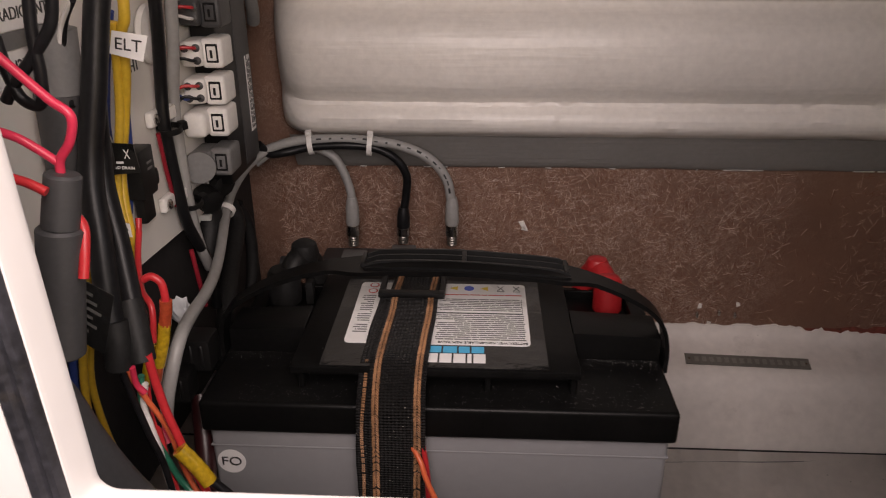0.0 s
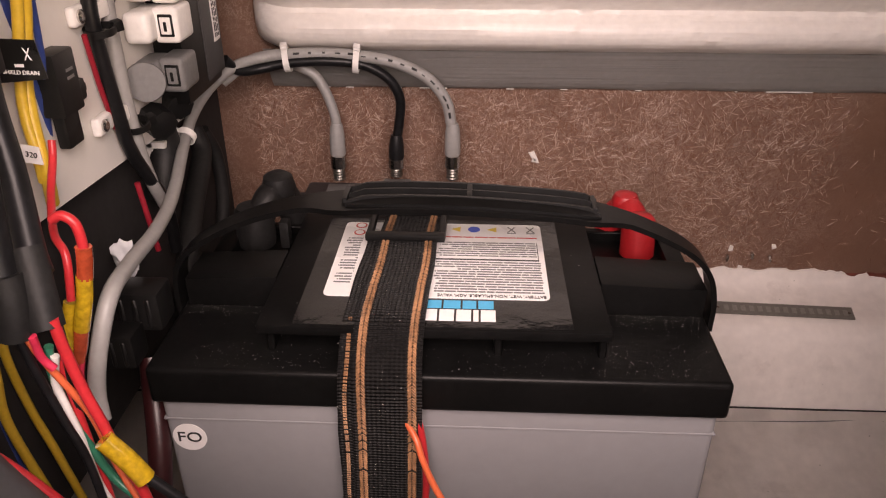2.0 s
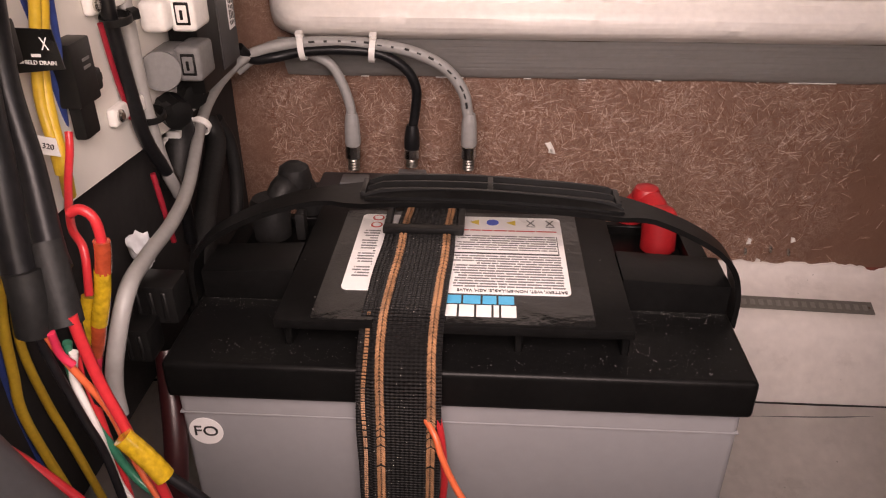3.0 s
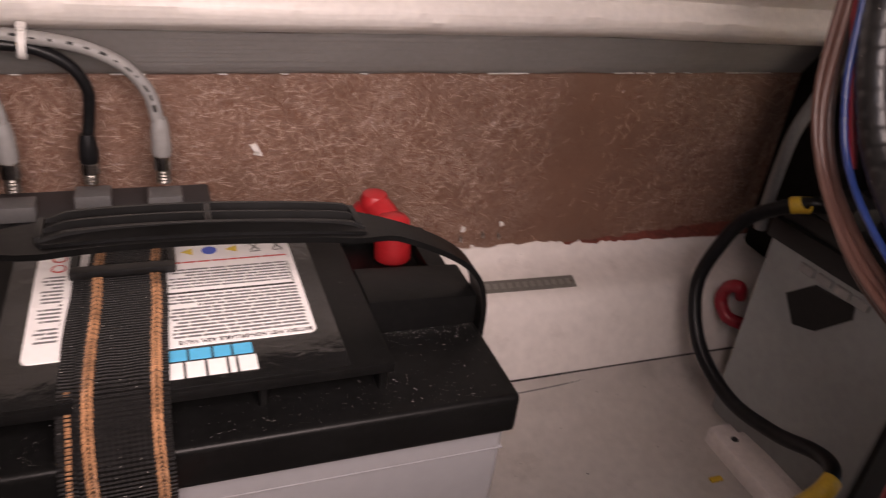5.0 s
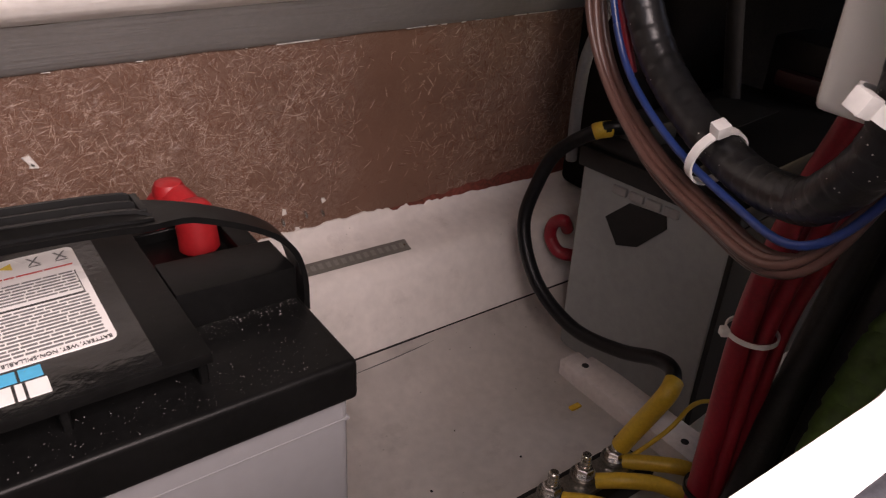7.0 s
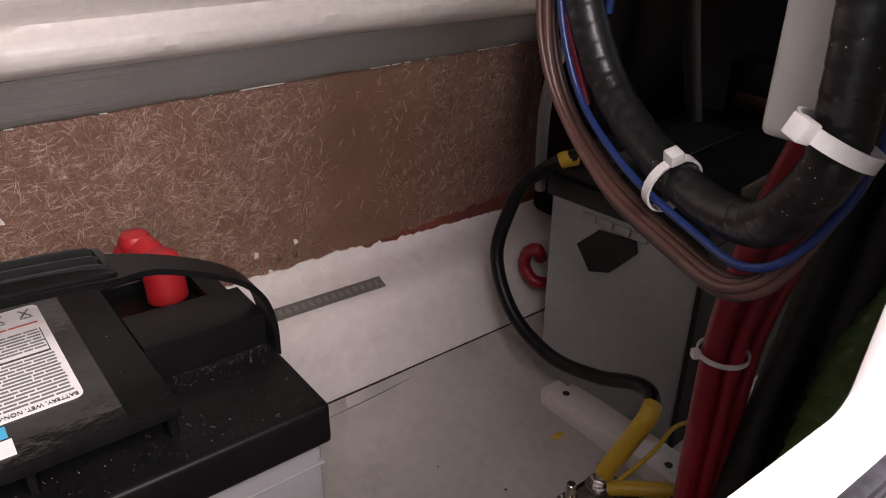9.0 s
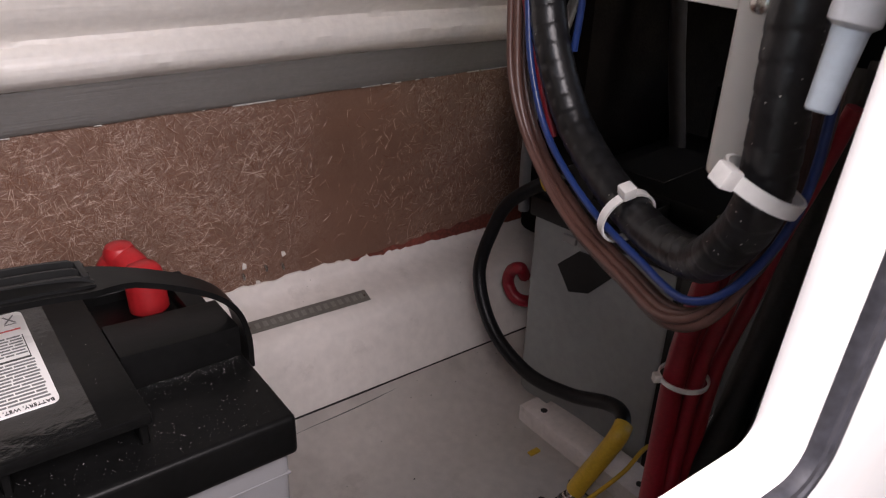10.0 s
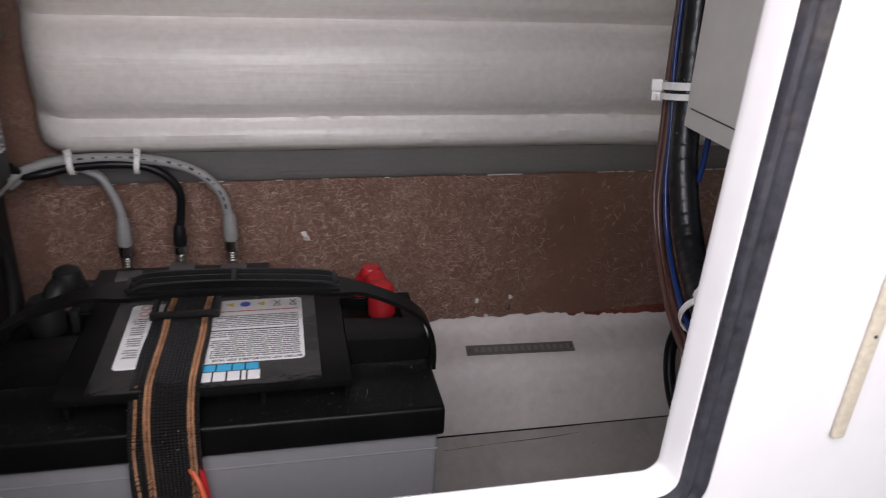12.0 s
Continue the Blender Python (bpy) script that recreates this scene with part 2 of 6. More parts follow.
M = dict(
    fibre=fibre_mat(), strand=strand_mat(), brushed=brushed_mat(), webbing=woven_mat(),
    rollpaint=streaked_mat("brushed_white_paint", (0.80, 0.76, 0.72), 0.36),
    gelcoat=mat("white_gelcoat", (0.80, 0.76, 0.72), 0.38, grain=0.04, scale=22, bump=0.35),
    bilge=mat("painted_bilge", (0.83, 0.78, 0.74), 0.42, grain=0.05, scale=16, bump=0.10, stain=0.22, spots=(60, 0.05, 12)),
    panel=mat("white_panel", (0.80, 0.77, 0.72), 0.35, grain=0.03, scale=8, bump=0.03),
    frame=mat("hatch_white", (0.84, 0.81, 0.79), 0.25, grain=0.02, scale=8, bump=0.02, coat=0.3),
    primer=mat("red_primer", (0.23, 0.06, 0.042), 0.5, grain=0.3, scale=40, bump=0.2),
    lid=mat("black_case", (0.005, 0.005, 0.005), 0.36, grain=0.2, scale=40, bump=0.06, spec=0.14),
    black=mat("black_plastic", (0.008, 0.008, 0.008), 0.42, grain=0.2, scale=40, bump=0.06, spec=0.3),
    gloss=mat("black_film", (0.010, 0.010, 0.010), 0.13, grain=0.2, scale=9, bump=0.6, spec=0.45),
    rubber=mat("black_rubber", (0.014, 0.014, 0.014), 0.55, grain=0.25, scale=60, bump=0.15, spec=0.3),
    gasket=mat("grey_rubber", (0.032, 0.031, 0.038), 0.6, grain=0.35, scale=40, bump=0.3, stain=0.35),
    sheath=mat("black_sheath", (0.010, 0.010, 0.011), 0.36, grain=0.25, scale=50, bump=0.12, spec=0.25),
    wrap=mat("black_wrap", (0.010, 0.010, 0.011), 0.34, grain=0.3, scale=60, bump=0.2, spots=(280, 0.09, 22)),
    case=mat("grey_case", (0.25, 0.25, 0.26), 0.38, grain=0.03, scale=20, bump=0.05),
    case2=mat("dull_grey_case", (0.33, 0.345, 0.34), 0.45, grain=0.05, scale=20, bump=0.06),
    paper=mat("label_paper", (0.82, 0.81, 0.80), 0.3, grain=0.03, scale=30, bump=0.05),
    ink=mat("black_ink", (0.03, 0.03, 0.03), 0.4, grain=0.1, bump=0),
    greyink=mat("grey_ink", (0.16, 0.16, 0.16), 0.4, grain=0.1, bump=0),
    redink=mat("red_ink", (0.55, 0.06, 0.05), 0.4, grain=0.1, bump=0),
    yellowink=mat("yellow_ink", (0.75, 0.55, 0.05), 0.4, grain=0.1, bump=0),
    blueink=mat("blue_ink", (0.05, 0.10, 0.55), 0.4, grain=0.1, bump=0),
    cyan=mat("cyan_print", (0.05, 0.42, 0.70), 0.3, grain=0.05, bump=0),
    white=mat("white_nylon", (0.80, 0.78, 0.75), 0.4, grain=0.04, bump=0.04),
    clearwhite=mat("milky_plastic", (0.72, 0.74, 0.76), 0.3, grain=0.05, bump=0.05),
    bluetip=mat("pale_blue_plastic", (0.60, 0.68, 0.75), 0.35, grain=0.05, bump=0.05),
    grey=mat("grey_plastic", (0.16, 0.16, 0.16), 0.45, grain=0.08, bump=0.06),
    dgrey=mat("dark_grey_plastic", (0.05, 0.05, 0.052), 0.5, grain=0.1, bump=0.08),
    greycable=mat("grey_cable", (0.30, 0.295, 0.285), 0.42, grain=0.06, scale=40, bump=0.06),
    redw=mat("red_wire", (0.52, 0.028, 0.034), 0.35, grain=0.08, bump=0.04),
    crimson=mat("crimson_cable", (0.27, 0.012, 0.024), 0.4, grain=0.12, bump=0.05),
    redboot=mat("red_boot", (0.37, 0.013, 0.016), 0.45, grain=0.08, bump=0.05),
    pinkw=mat("pink_wire", (0.62, 0.035, 0.08), 0.35, grain=0.06, bump=0.04),
    orangew=mat("orange_wire", (0.66, 0.13, 0.05), 0.35, grain=0.06, bump=0.04),
    yelloww=mat("yellow_wire", (0.62, 0.40, 0.035), 0.4, grain=0.08, bump=0.05),
    amber=mat("amber_sleeve", (0.56, 0.36, 0.02), 0.12, grain=0.25, scale=50, bump=0.22, coat=0.9),
    redsleeve=mat("red_sleeve", (0.48, 0.075, 0.03), 0.14, grain=0.2, scale=50, bump=0.2, coat=0.8),
    bluew=mat("blue_wire", (0.03, 0.06, 0.24), 0.35, grain=0.1, bump=0.05),
    blueb=mat("bright_blue_wire", (0.014, 0.034, 0.14), 0.3, grain=0.1, bump=0.05),
    greenw=mat("green_wire", (0.02, 0.17, 0.10), 0.35, grain=0.1, bump=0.05),
    whitew=mat("white_wire", (0.75, 0.73, 0.70), 0.4, grain=0.05, bump=0.04),
    brownw=mat("brown_wire", (0.095, 0.046, 0.036), 0.38, grain=0.12, bump=0.05),
    greenhose=mat("green_hose", (0.065, 0.13, 0.025), 0.5, grain=0.2, scale=30, bump=0.2),
    bronze=mat("webbing_stripe", (0.37, 0.19, 0.095), 0.45, grain=0.35, scale=150, bump=0.4),
    steel=mat("steel", (0.62, 0.60, 0.57), 0.25, 1.0, grain=0.08, bump=0.05),
    dullsteel=mat("tarnished_tin", (0.34, 0.32, 0.29), 0.42, 1.0, grain=0.2, scale=80, bump=0.15),
    platebar=mat("stamped_metal", (0.27, 0.26, 0.235), 0.45, 0.3, grain=0.1, bump=0),
    faint=mat("faint_print", (0.07, 0.07, 0.068), 0.4, grain=0.1, bump=0),
    maroon=mat("maroon_sheath", (0.032, 0.007, 0.008), 0.35, grain=0.2, bump=0.1),
    dust=mat("pale_dust", (0.30, 0.29, 0.28), 0.8, grain=0.1, bump=0),
    # near-black for the boards that darken the far end
    endshade=mat("shade_black", (0.012, 0.010, 0.009), 0.9, grain=0.3, scale=80, bump=0.3, spec=0.1),
    bright=mat("bright_ring", (0.66, 0.65, 0.63), 0.22, metal=1.0, grain=0.1, bump=0.05),
    beige=mat("beige_mark", (0.62, 0.55, 0.42), 0.5, grain=0.1, bump=0.05),
    plate=mat("anodised_plate", (0.20, 0.19, 0.17), 0.5, 0.3, grain=0.1, scale=60, bump=0.05),
    wood=mat("painted_batten", (0.76, 0.70, 0.67), 0.5, grain=0.06, scale=30, bump=0.2, stain=0.3),
    dark=mat("near_black", (0.018, 0.016, 0.016), 0.8, grain=0.2, scale=20, bump=0.2),
)


# ---- tools ----
def link(name, bm, material, parent=None, label="", smooth=True):
    me = bpy.data.meshes.new(name)
    bmesh.ops.recalc_face_normals(bm, faces=bm.faces[:])
    bm.to_mesh(me)
    bm.free()
    me.materials.append(material)
    if smooth:
        me.shade_smooth()
        me.set_sharp_from_angle(angle=radians(38))
    ob = new(name, me)
    ob.parent = parent
    if label:
        ob["label"] = label
    return ob


def part(name, bm, material, parent, label="", smooth=True):
    return link(name, bm, material, parent, label, smooth)


def thing(name, label, category, group="", place=(0, 0, 0)):
    ob = new(name)
    ob.empty_display_size = 0.02
    ob.location = place
    return tagged(ob, label, category, group)


def slab(x0, x1, y0, y1, z0, z1, bevel=0.001, seg=2, bm=None):
    own = bm is None
    one = bmesh.new()
    bmesh.ops.create_cube(one, size=1, matrix=Matrix.Translation(((x0 + x1) / 2, (y0 + y1) / 2, (z0 + z1) / 2)) @ Matrix.Diagonal((abs(x1 - x0), abs(y1 - y0), abs(z1 - z0), 1)))
    if bevel:
        bmesh.ops.bevel(one, geom=one.edges[:], offset=bevel, segments=seg, profile=0.6, affect="EDGES")
    if own:
        return one
    return merge(bm, one)


def card(x0, x1, y0, y1, z0, z1, r, n=5):
    """A flat card with rounded corners."""
    bm = bmesh.new()
    low, top = [], []
    for cx, cy, a0 in ((x1 - r, y0 + r, -90), (x1 - r, y1 - r, 0), (x0 + r, y1 - r, 90), (x0 + r, y0 + r, 180)):
        for k in range(n + 1):
            a = radians(a0 + 90 * k / n)
            low.append(bm.verts.new((cx + r * math.cos(a), cy + r * math.sin(a), z0)))
            top.append(bm.verts.new((cx + r * math.cos(a), cy + r * math.sin(a), z1)))
    bm.faces.new(top), bm.faces.new(low[::-1])
    for k in range(len(low)):
        j = (k + 1) % len(low)
        bm.faces.new((low[k], low[j], top[j], top[k]))
    return bm


def merge(bm, other):
    me = bpy.data.meshes.new("tmp")
    other.to_mesh(me)
    other.free()
    bm.from_mesh(me)
    bpy.data.meshes.remove(me)
    return bm


def turned(profile, axis_from, axis_to, sides=16):
    """A turned body: (radius, distance along the axis) pairs, from one end to the other."""
    bm = bmesh.new()
    a, b = Vector(axis_from), Vector(axis_to)
    q = (b - a).normalized().to_track_quat("Z", "Y")
    rings = []
    for r, d in profile:
        rings.append([bm.verts.new(a + q @ Vector((r * math.cos(k * 2 * math.pi / sides), r * math.sin(k * 2 * math.pi / sides), d))) for k in range(sides)])
    for p, s in zip(rings, rings[1:]):
        for k in range(sides):
            bm.faces.new((p[k], p[(k + 1) % sides], s[(k + 1) % sides], s[k]))
    bm.faces.new(rings[0]), bm.faces.new(rings[-1])
    return bm


def rod(a, b, r, r2=None, sides=14, edge=0.0006):
    d = (Vector(b) - Vector(a)).length
    r2 = r if r2 is None else r2
    e = min(edge, r * 0.4, d * 0.3)
    return turned([(r - e, 0), (r, e), (r2, d - e), (r2 - e, d)], a, b, sides)


def spline(points, step=8):
    p = [Vector(x) for x in points]
    if len(p) == 2:
        return [p[0].lerp(p[1], k / step) for k in range(step + 1)]
    p = [p[0] * 2 - p[1]] + p + [p[-1] * 2 - p[-2]]
    out = []
    for i in range(1, len(p) - 2):
        for k in range(step):
            t = k / step
            a, b, c, d = p[i - 1], p[i], p[i + 1], p[i + 2]
            out.append(0.5 * (2 * b + (c - a) * t + (2 * a - 5 * b + 4 * c - d) * t * t + (3 * b - a - 3 * c + d) * t ** 3))
    return out + [p[-2]]


def tube(points, radius, sides=10, step=8, ridge=0.0, pitch=0.01):
    """A round cable along a smooth line; ridge: the depth of spiral or ring joints every pitch metres."""
    line = spline(points, step)
    if ridge:
        fine, run = [line[0]], 0.0
        for a, b in zip(line, line[1:]):
            k = max(1, int((b - a).length / (pitch / 6)))
            fine += [a.lerp(b, (j + 1) / k) for j in range(k)]
        line = fine
    bm = bmesh.new()
    up = Vector((0.31, 0.17, 0.93)).normalized()
    rings, run = [], 0.0
    for i, p in enumerate(line):
        d = (line[min(i + 1, len(line) - 1)] - line[max(i - 1, 0)]).normalized()
        side = d.cross(up)
        if side.length < 0.05:
            side = d.cross(Vector((1, 0, 0)))
        side.normalize()
        up = side.cross(d).normalized()
        if i:
            run += (p - line[i - 1]).length
        ring = []
        for k in range(sides):
            a = k * 2 * math.pi / sides
            r = radius
            if ridge:
                u = (run / pitch + k / sides) % 1.0
                r -= ridge * (1 if u < 0.14 else 0) + ridge * 0.5 * u
            ring.append(bm.verts.new(p + side * (r * math.cos(a)) + up * (r * math.sin(a))))
        rings.append(ring)
    for p, s in zip(rings, rings[1:]):
        for k in range(sides):
            bm.faces.new((p[k], p[(k + 1) % sides], s[(k + 1) % sides], s[k]))
    bm.faces.new(rings[0]), bm.faces.new(rings[-1])
    return bm


def cable(name, points, radius, material, label, category="cable", group="", sides=10, ridge=0.0, pitch=0.01):
    ob = link(name, tube(points, radius, sides, 8, ridge, pitch), material)
    return tagged(ob, label, category, group)


def sheet(corners, thick):
    """A thin flat card with real thickness, from its four corners."""
    bm = bmesh.new()
    c = [Vector(x) for x in corners]
    nrm = (c[1] - c[0]).cross(c[3] - c[0]).normalized()
    top = [bm.verts.new(p + nrm * thick / 2) for p in c]
    low = [bm.verts.new(p - nrm * thick / 2) for p in c]
    bm.faces.new(top), bm.faces.new(low[::-1])
    for k in range(4):
        bm.faces.new((top[k], low[k], low[(k + 1) % 4], top[(k + 1) % 4]))
    return bm


def lettering(name, text, size, m, material, parent, label="", depth=0.0002, align="CENTER", squeeze=1.0):
    cu = bpy.data.curves.new(name, "FONT")
    cu.body, cu.size, cu.extrude, cu.align_x, cu.align_y = text, size, depth, align, "CENTER"
    tmp = new("tmp_text", cu)
    me = bpy.data.meshes.new_from_object(tmp.evaluated_get(bpy.context.evaluated_depsgraph_get()))
    bpy.data.objects.remove(tmp)
    me.materials.clear()
    me.materials.append(material)
    me.transform(m @ Matrix.Diagonal((squeeze, 1, 1, 1)))
    ob = new(name, me)
    ob.parent = parent
    if label:
        ob["label"] = label
    return ob


def basis(origin, xdir, ydir):
    x = Vector(xdir).normalized()
    z = x.cross(Vector(ydir)).normalized()
    y = z.cross(x)
    return Matrix.Translation(origin) @ Matrix((x, y, z)).transposed().to_4x4()


def zip_tie(place, axis, radius, label, head_dir, width=0.004, head=0.0055, tail=0.0, group="", material=None):
    """A cable tie: a band round a bundle, its square head and the cut tail."""
    material = material or M["white"]
    t = thing("cable_tie", label, "cable tie", group, place)
    a = Vector(axis).normalized()
    h = Vector(head_dir)
    h = (h - a * h.dot(a)).normalized()
    s = a.cross(h)
    bm = bmesh.new()
    n, rings = 28, []
    for k in range(n):
        ang = k * 2 * math.pi / n
        d = h * math.cos(ang) + s * math.sin(ang)
        rings.append([bm.verts.new(d * r + a * w) for r, w in ((radius, -width / 2), (radius + 0.0012, -width / 2), (radius + 0.0012, width / 2), (radius, width / 2))])
    for k in range(n):
        p, q = rings[k], rings[(k + 1) % n]
        for j in range(4):
            bm.faces.new((p[j], p[(j + 1) % 4], q[(j + 1) % 4], q[j]))
    part("band", bm, material, t)
    hb = slab(-head / 2, head / 2, -head / 2, head / 2, -head * 0.45, head * 0.45, head * 0.12)
    slab(-head * 0.22, head * 0.22, -head * 0.3, head * 0.3, head * 0.42, head * 0.5, 0.0003, 1, hb)
    hb.transform(basis(h * (radius + head * 0.45), a, s))
    part("head", hb, material, t)
    if tail:
        tb = slab(-width * 0.35, width * 0.35, 0, tail, -0.0005, 0.0005, 0.0002, 1)
        tb.transform(basis(h * (radius + head * 0.5), a, s))
        part("tail", tb, material, t)
    return t


# ---- setting: the locker in the hull ----
WALL_Y, FLOOR_Z = 0.364, -0.066
X0, X1, TOP = -0.32, 1.25, 0.92


def grid_surface(xs, rows_at):
    """A sheet lofted along x; rows_at(x) gives the same number of (x, y, z) at each station."""
    bm = bmesh.new()
    cols = [[bm.verts.new(p) for p in rows_at(x)] for x in xs]
    for a, b in zip(cols, cols[1:]):
        for k in range(len(a) - 1):
            bm.faces.new((a[k], b[k], b[k + 1], a[k + 1]))
    return bm


def span(a, b, n):
    return [a + (b - a) * k / n for k in range(n + 1)]


wall_north = tagged(link("wall_north", slab(X0, X1, WALL_Y, WALL_Y + 0.03, FLOOR_Z - 0.05, TOP, 0), M["fibre"]), "bare brown fibreglass hull side with pale strands", "wall", kind="structure")


def strand_mesh():
    """Chopped glass strands lying every way in the resin, in small bundles; few where the resin is rich."""
    r = random.Random(17)
    verts, faces = [], []
    for n in range(30000):
        x, z = r.uniform(-0.03, 0.90), r.uniform(0.066, 0.262)
        drift = x + 0.05 * noise.noise(Vector((x * 9, z * 14, 4)))
        thick = 1.0 if drift < 0.46 else (max(0.03, 1 - (drift - 0.46) / 0.07) if drift < 0.60 else min(0.62, 0.05 + (drift - 0.60) * 5))
        thick *= 0.35 + 0.9 * max(0.0, min(1.0, 0.5 + 1.5 * noise.noise(Vector((x * 26, z * 26, 1)))))
        if r.random() > thick:
            continue
        ang = r.uniform(0, math.pi)
        c, d = math.cos(ang), math.sin(ang)
        for k in range(r.choice((1, 2, 3, 4))):
            off, slip, half, w = r.gauss(0, 0.0008), r.gauss(0, 0.0020), r.uniform(0.0012, 0.0056), r.uniform(0.00009, 0.00021)
            px, pz = x + c * slip - d * off, z + d * slip + c * off
            lo = len(verts)
            for u in (-half, half):
                qx, qz = px + c * u, pz + d * u
                verts += [(qx - d * w, WALL_Y - 0.00012, qz + c * w), (qx, WALL_Y - 0.00042, qz), (qx + d * w, WALL_Y - 0.00012, qz - c * w)]
            faces += [(lo, lo + 1, lo + 4, lo + 3), (lo + 1, lo + 2, lo + 5, lo + 4)]
    me = bpy.data.meshes.new("strand")
    me.from_pydata(verts, [], faces)
    me.shade_smooth()
    me.materials.append(M["strand"])
    return me


strands = new("strand", strand_mesh())
strands.parent = wall_north
strands["kind"], strands["label"] = "stuff", "pale chopped glass strands in the resin"

# end walls added out of view; near-black keeps both locker ends dark
tagged(link("wall_west", slab(X0 - 0.03, X0, -0.24, WALL_Y + 0.03, FLOOR_Z - 0.05, TOP, 0), M["dark"]), "unseen end wall added to close the locker, coloured dark", "wall", kind="structure")
tagged(link("wall_east", slab(X1, X1 + 0.03, -0.24, WALL_Y + 0.03, FLOOR_Z - 0.05, TOP, 0), M["dark"]), "unseen end wall added to close the locker, coloured dark", "wall", kind="structure")
# ceiling out of view, white so that it reflects light down
tagged(link("ceiling", slab(X0 - 0.03, X1 + 0.03, -0.24, WALL_Y + 0.03, TOP, TOP + 0.03, 0), M["gelcoat"]), "unseen white ceiling added to bounce light onto the floor", "ceiling", kind="structure")


def floor_rows(x):
    rows = []
    for y, z in ((-0.24, FLOOR_Z), (-0.1, FLOOR_Z), (0.0, FLOOR_Z), (0.08, FLOOR_Z), (0.15, FLOOR_Z), (0.20, FLOOR_Z + 0.003), (0.235, FLOOR_Z + 0.016), (0.2655, -0.033)):
        rows.append((x, y, z + 0.0012 * noise.noise(Vector((x * 9, y * 9, 3)))))
    return rows


floor_bm = grid_surface(span(X0, X1, 90), floor_rows)
bmesh.ops.solidify(floor_bm, geom=floor_bm.faces[:], thickness=0.01)
tagged(link("floor", floor_bm, M["bilge"]), "white painted bilge floor with brown stains", "floor", kind="structure")


def curb_rows(x):
    edge = 0.0715 - max(0, x - 0.45) * 0.036 + 0.0045 * noise.noise(Vector((x * 55, 1, 2))) + 0.003 * noise.noise(Vector((x * 170, 4, 2)))
    if 0.49 < x < 0.57:
        edge += 0.003
    prof = ((0.2685, -0.036), (0.272, -0.026), (0.2765, -0.012), (0.282, 0.004), (0.2875, 0.018), (0.294, 0.032), (0.300, 0.0395), (0.309, 0.0445),
            (0.322, 0.0475), (0.338, 0.0505), (0.350, 0.0545), (0.3575, 0.0595), (0.3610, 0.0645))
    rows = [(x, y, z + 0.0012 * noise.noise(Vector((x * 14, k * 0.6, 7)))) for k, (y, z) in enumerate(prof)]
    drop = 0.006 * max(0.0, min(1.0, (x - 0.5) / 0.4))
    rows = [(a, b, c - drop * k / 12) for k, (a, b, c) in enumerate(rows)]
    return rows + [(x, 0.3622, max(edge, 0.062 - drop)), (x, 0.3645, max(edge, 0.062 - drop) + 0.0006)]


tagged(link("curb", grid_surface(span(X0, X1, 420), curb_rows), M["bilge"]), "white painted ledge along the hull with a ragged brush edge", "ledge", kind="structure")
tagged(link("seam", tube([(X0, 0.2668, -0.0332), (0.2, 0.2672, -0.0330), (0.6, 0.2668, -0.0334), (X1, 0.2672, -0.0332)], 0.0013, 6), M["dark"]), "dark open joint between floor and ledge", "joint", kind="structure")


# thin grey line running beside the joint
tagged(link("grey_line", tube([(0.39, 0.2520, -0.0412), (0.46, 0.2545, -0.0398), (0.52, 0.2560, -0.0390), (0.60, 0.2600, -0.0368)], 0.0008, 6), M["grey"]), "thin grey line on the floor beside the joint", "sealant", kind="structure")


def primer_rows(x):
    u = max(0.0, min(1.0, (x - 0.52) / 0.36))
    top = 0.066 + 0.018 * u + 0.005 * noise.noise(Vector((x * 60, 9, 1)))
    return [(x, 0.3630, 0.045), (x, 0.3630, 0.06), (x, 0.3632, max(0.0605, top))]


tagged(link("primer_band", grid_surface(span(0.545, X1, 240), primer_rows), M["primer"]), "red primer showing above the white paint", "paint", kind="structure")


# the padded-looking moulding above the bare strip, with a rounded west end
MOULD = ((0.3634, 0.2612), (0.3590, 0.2618), (0.3560, 0.2645), (0.3510, 0.2720), (0.3450, 0.2830), (0.3390, 0.2940), (0.3330, 0.3030))
ROLL = ((0.3330, 0.3030), (0.3260, 0.3065), (0.3170, 0.3110), (0.3110, 0.3180), (0.3100, 0.3260), (0.3140, 0.3330), (0.3190, 0.3370), (0.3200, 0.3410),
        (0.3150, 0.3460), (0.3060, 0.3530), (0.2990, 0.3640), (0.2945, 0.3800), (0.2930, 0.3980), (0.2955, 0.4100), (0.3010, 0.4200), (0.3090, 0.4275),
        (0.3150, 0.4325), (0.3165, 0.4375), (0.3120, 0.4425), (0.3050, 0.4480), (0.3010, 0.4560), (0.3000, 0.4700), (0.3060, 0.4870), (0.3250, 0.5050), (0.3450, 0.5200), (0.3500, 0.54), (0.3520, 0.60), (0.3560, 0.74), (0.3620, 0.92))


def strip_rows(x):
    return [(x, y + 0.0008 * noise.noise(Vector((x * 20, k, 5))), z + 0.0010 * noise.noise(Vector((x * 26, k * 0.4, 8)))) for k, (y, z) in enumerate(MOULD)]


tagged(link("trim_strip", grid_surface(span(-0.006, X1, 200), strip_rows), M["brushed"]), "grey brush-painted strip under the white moulding", "trim", kind="structure")


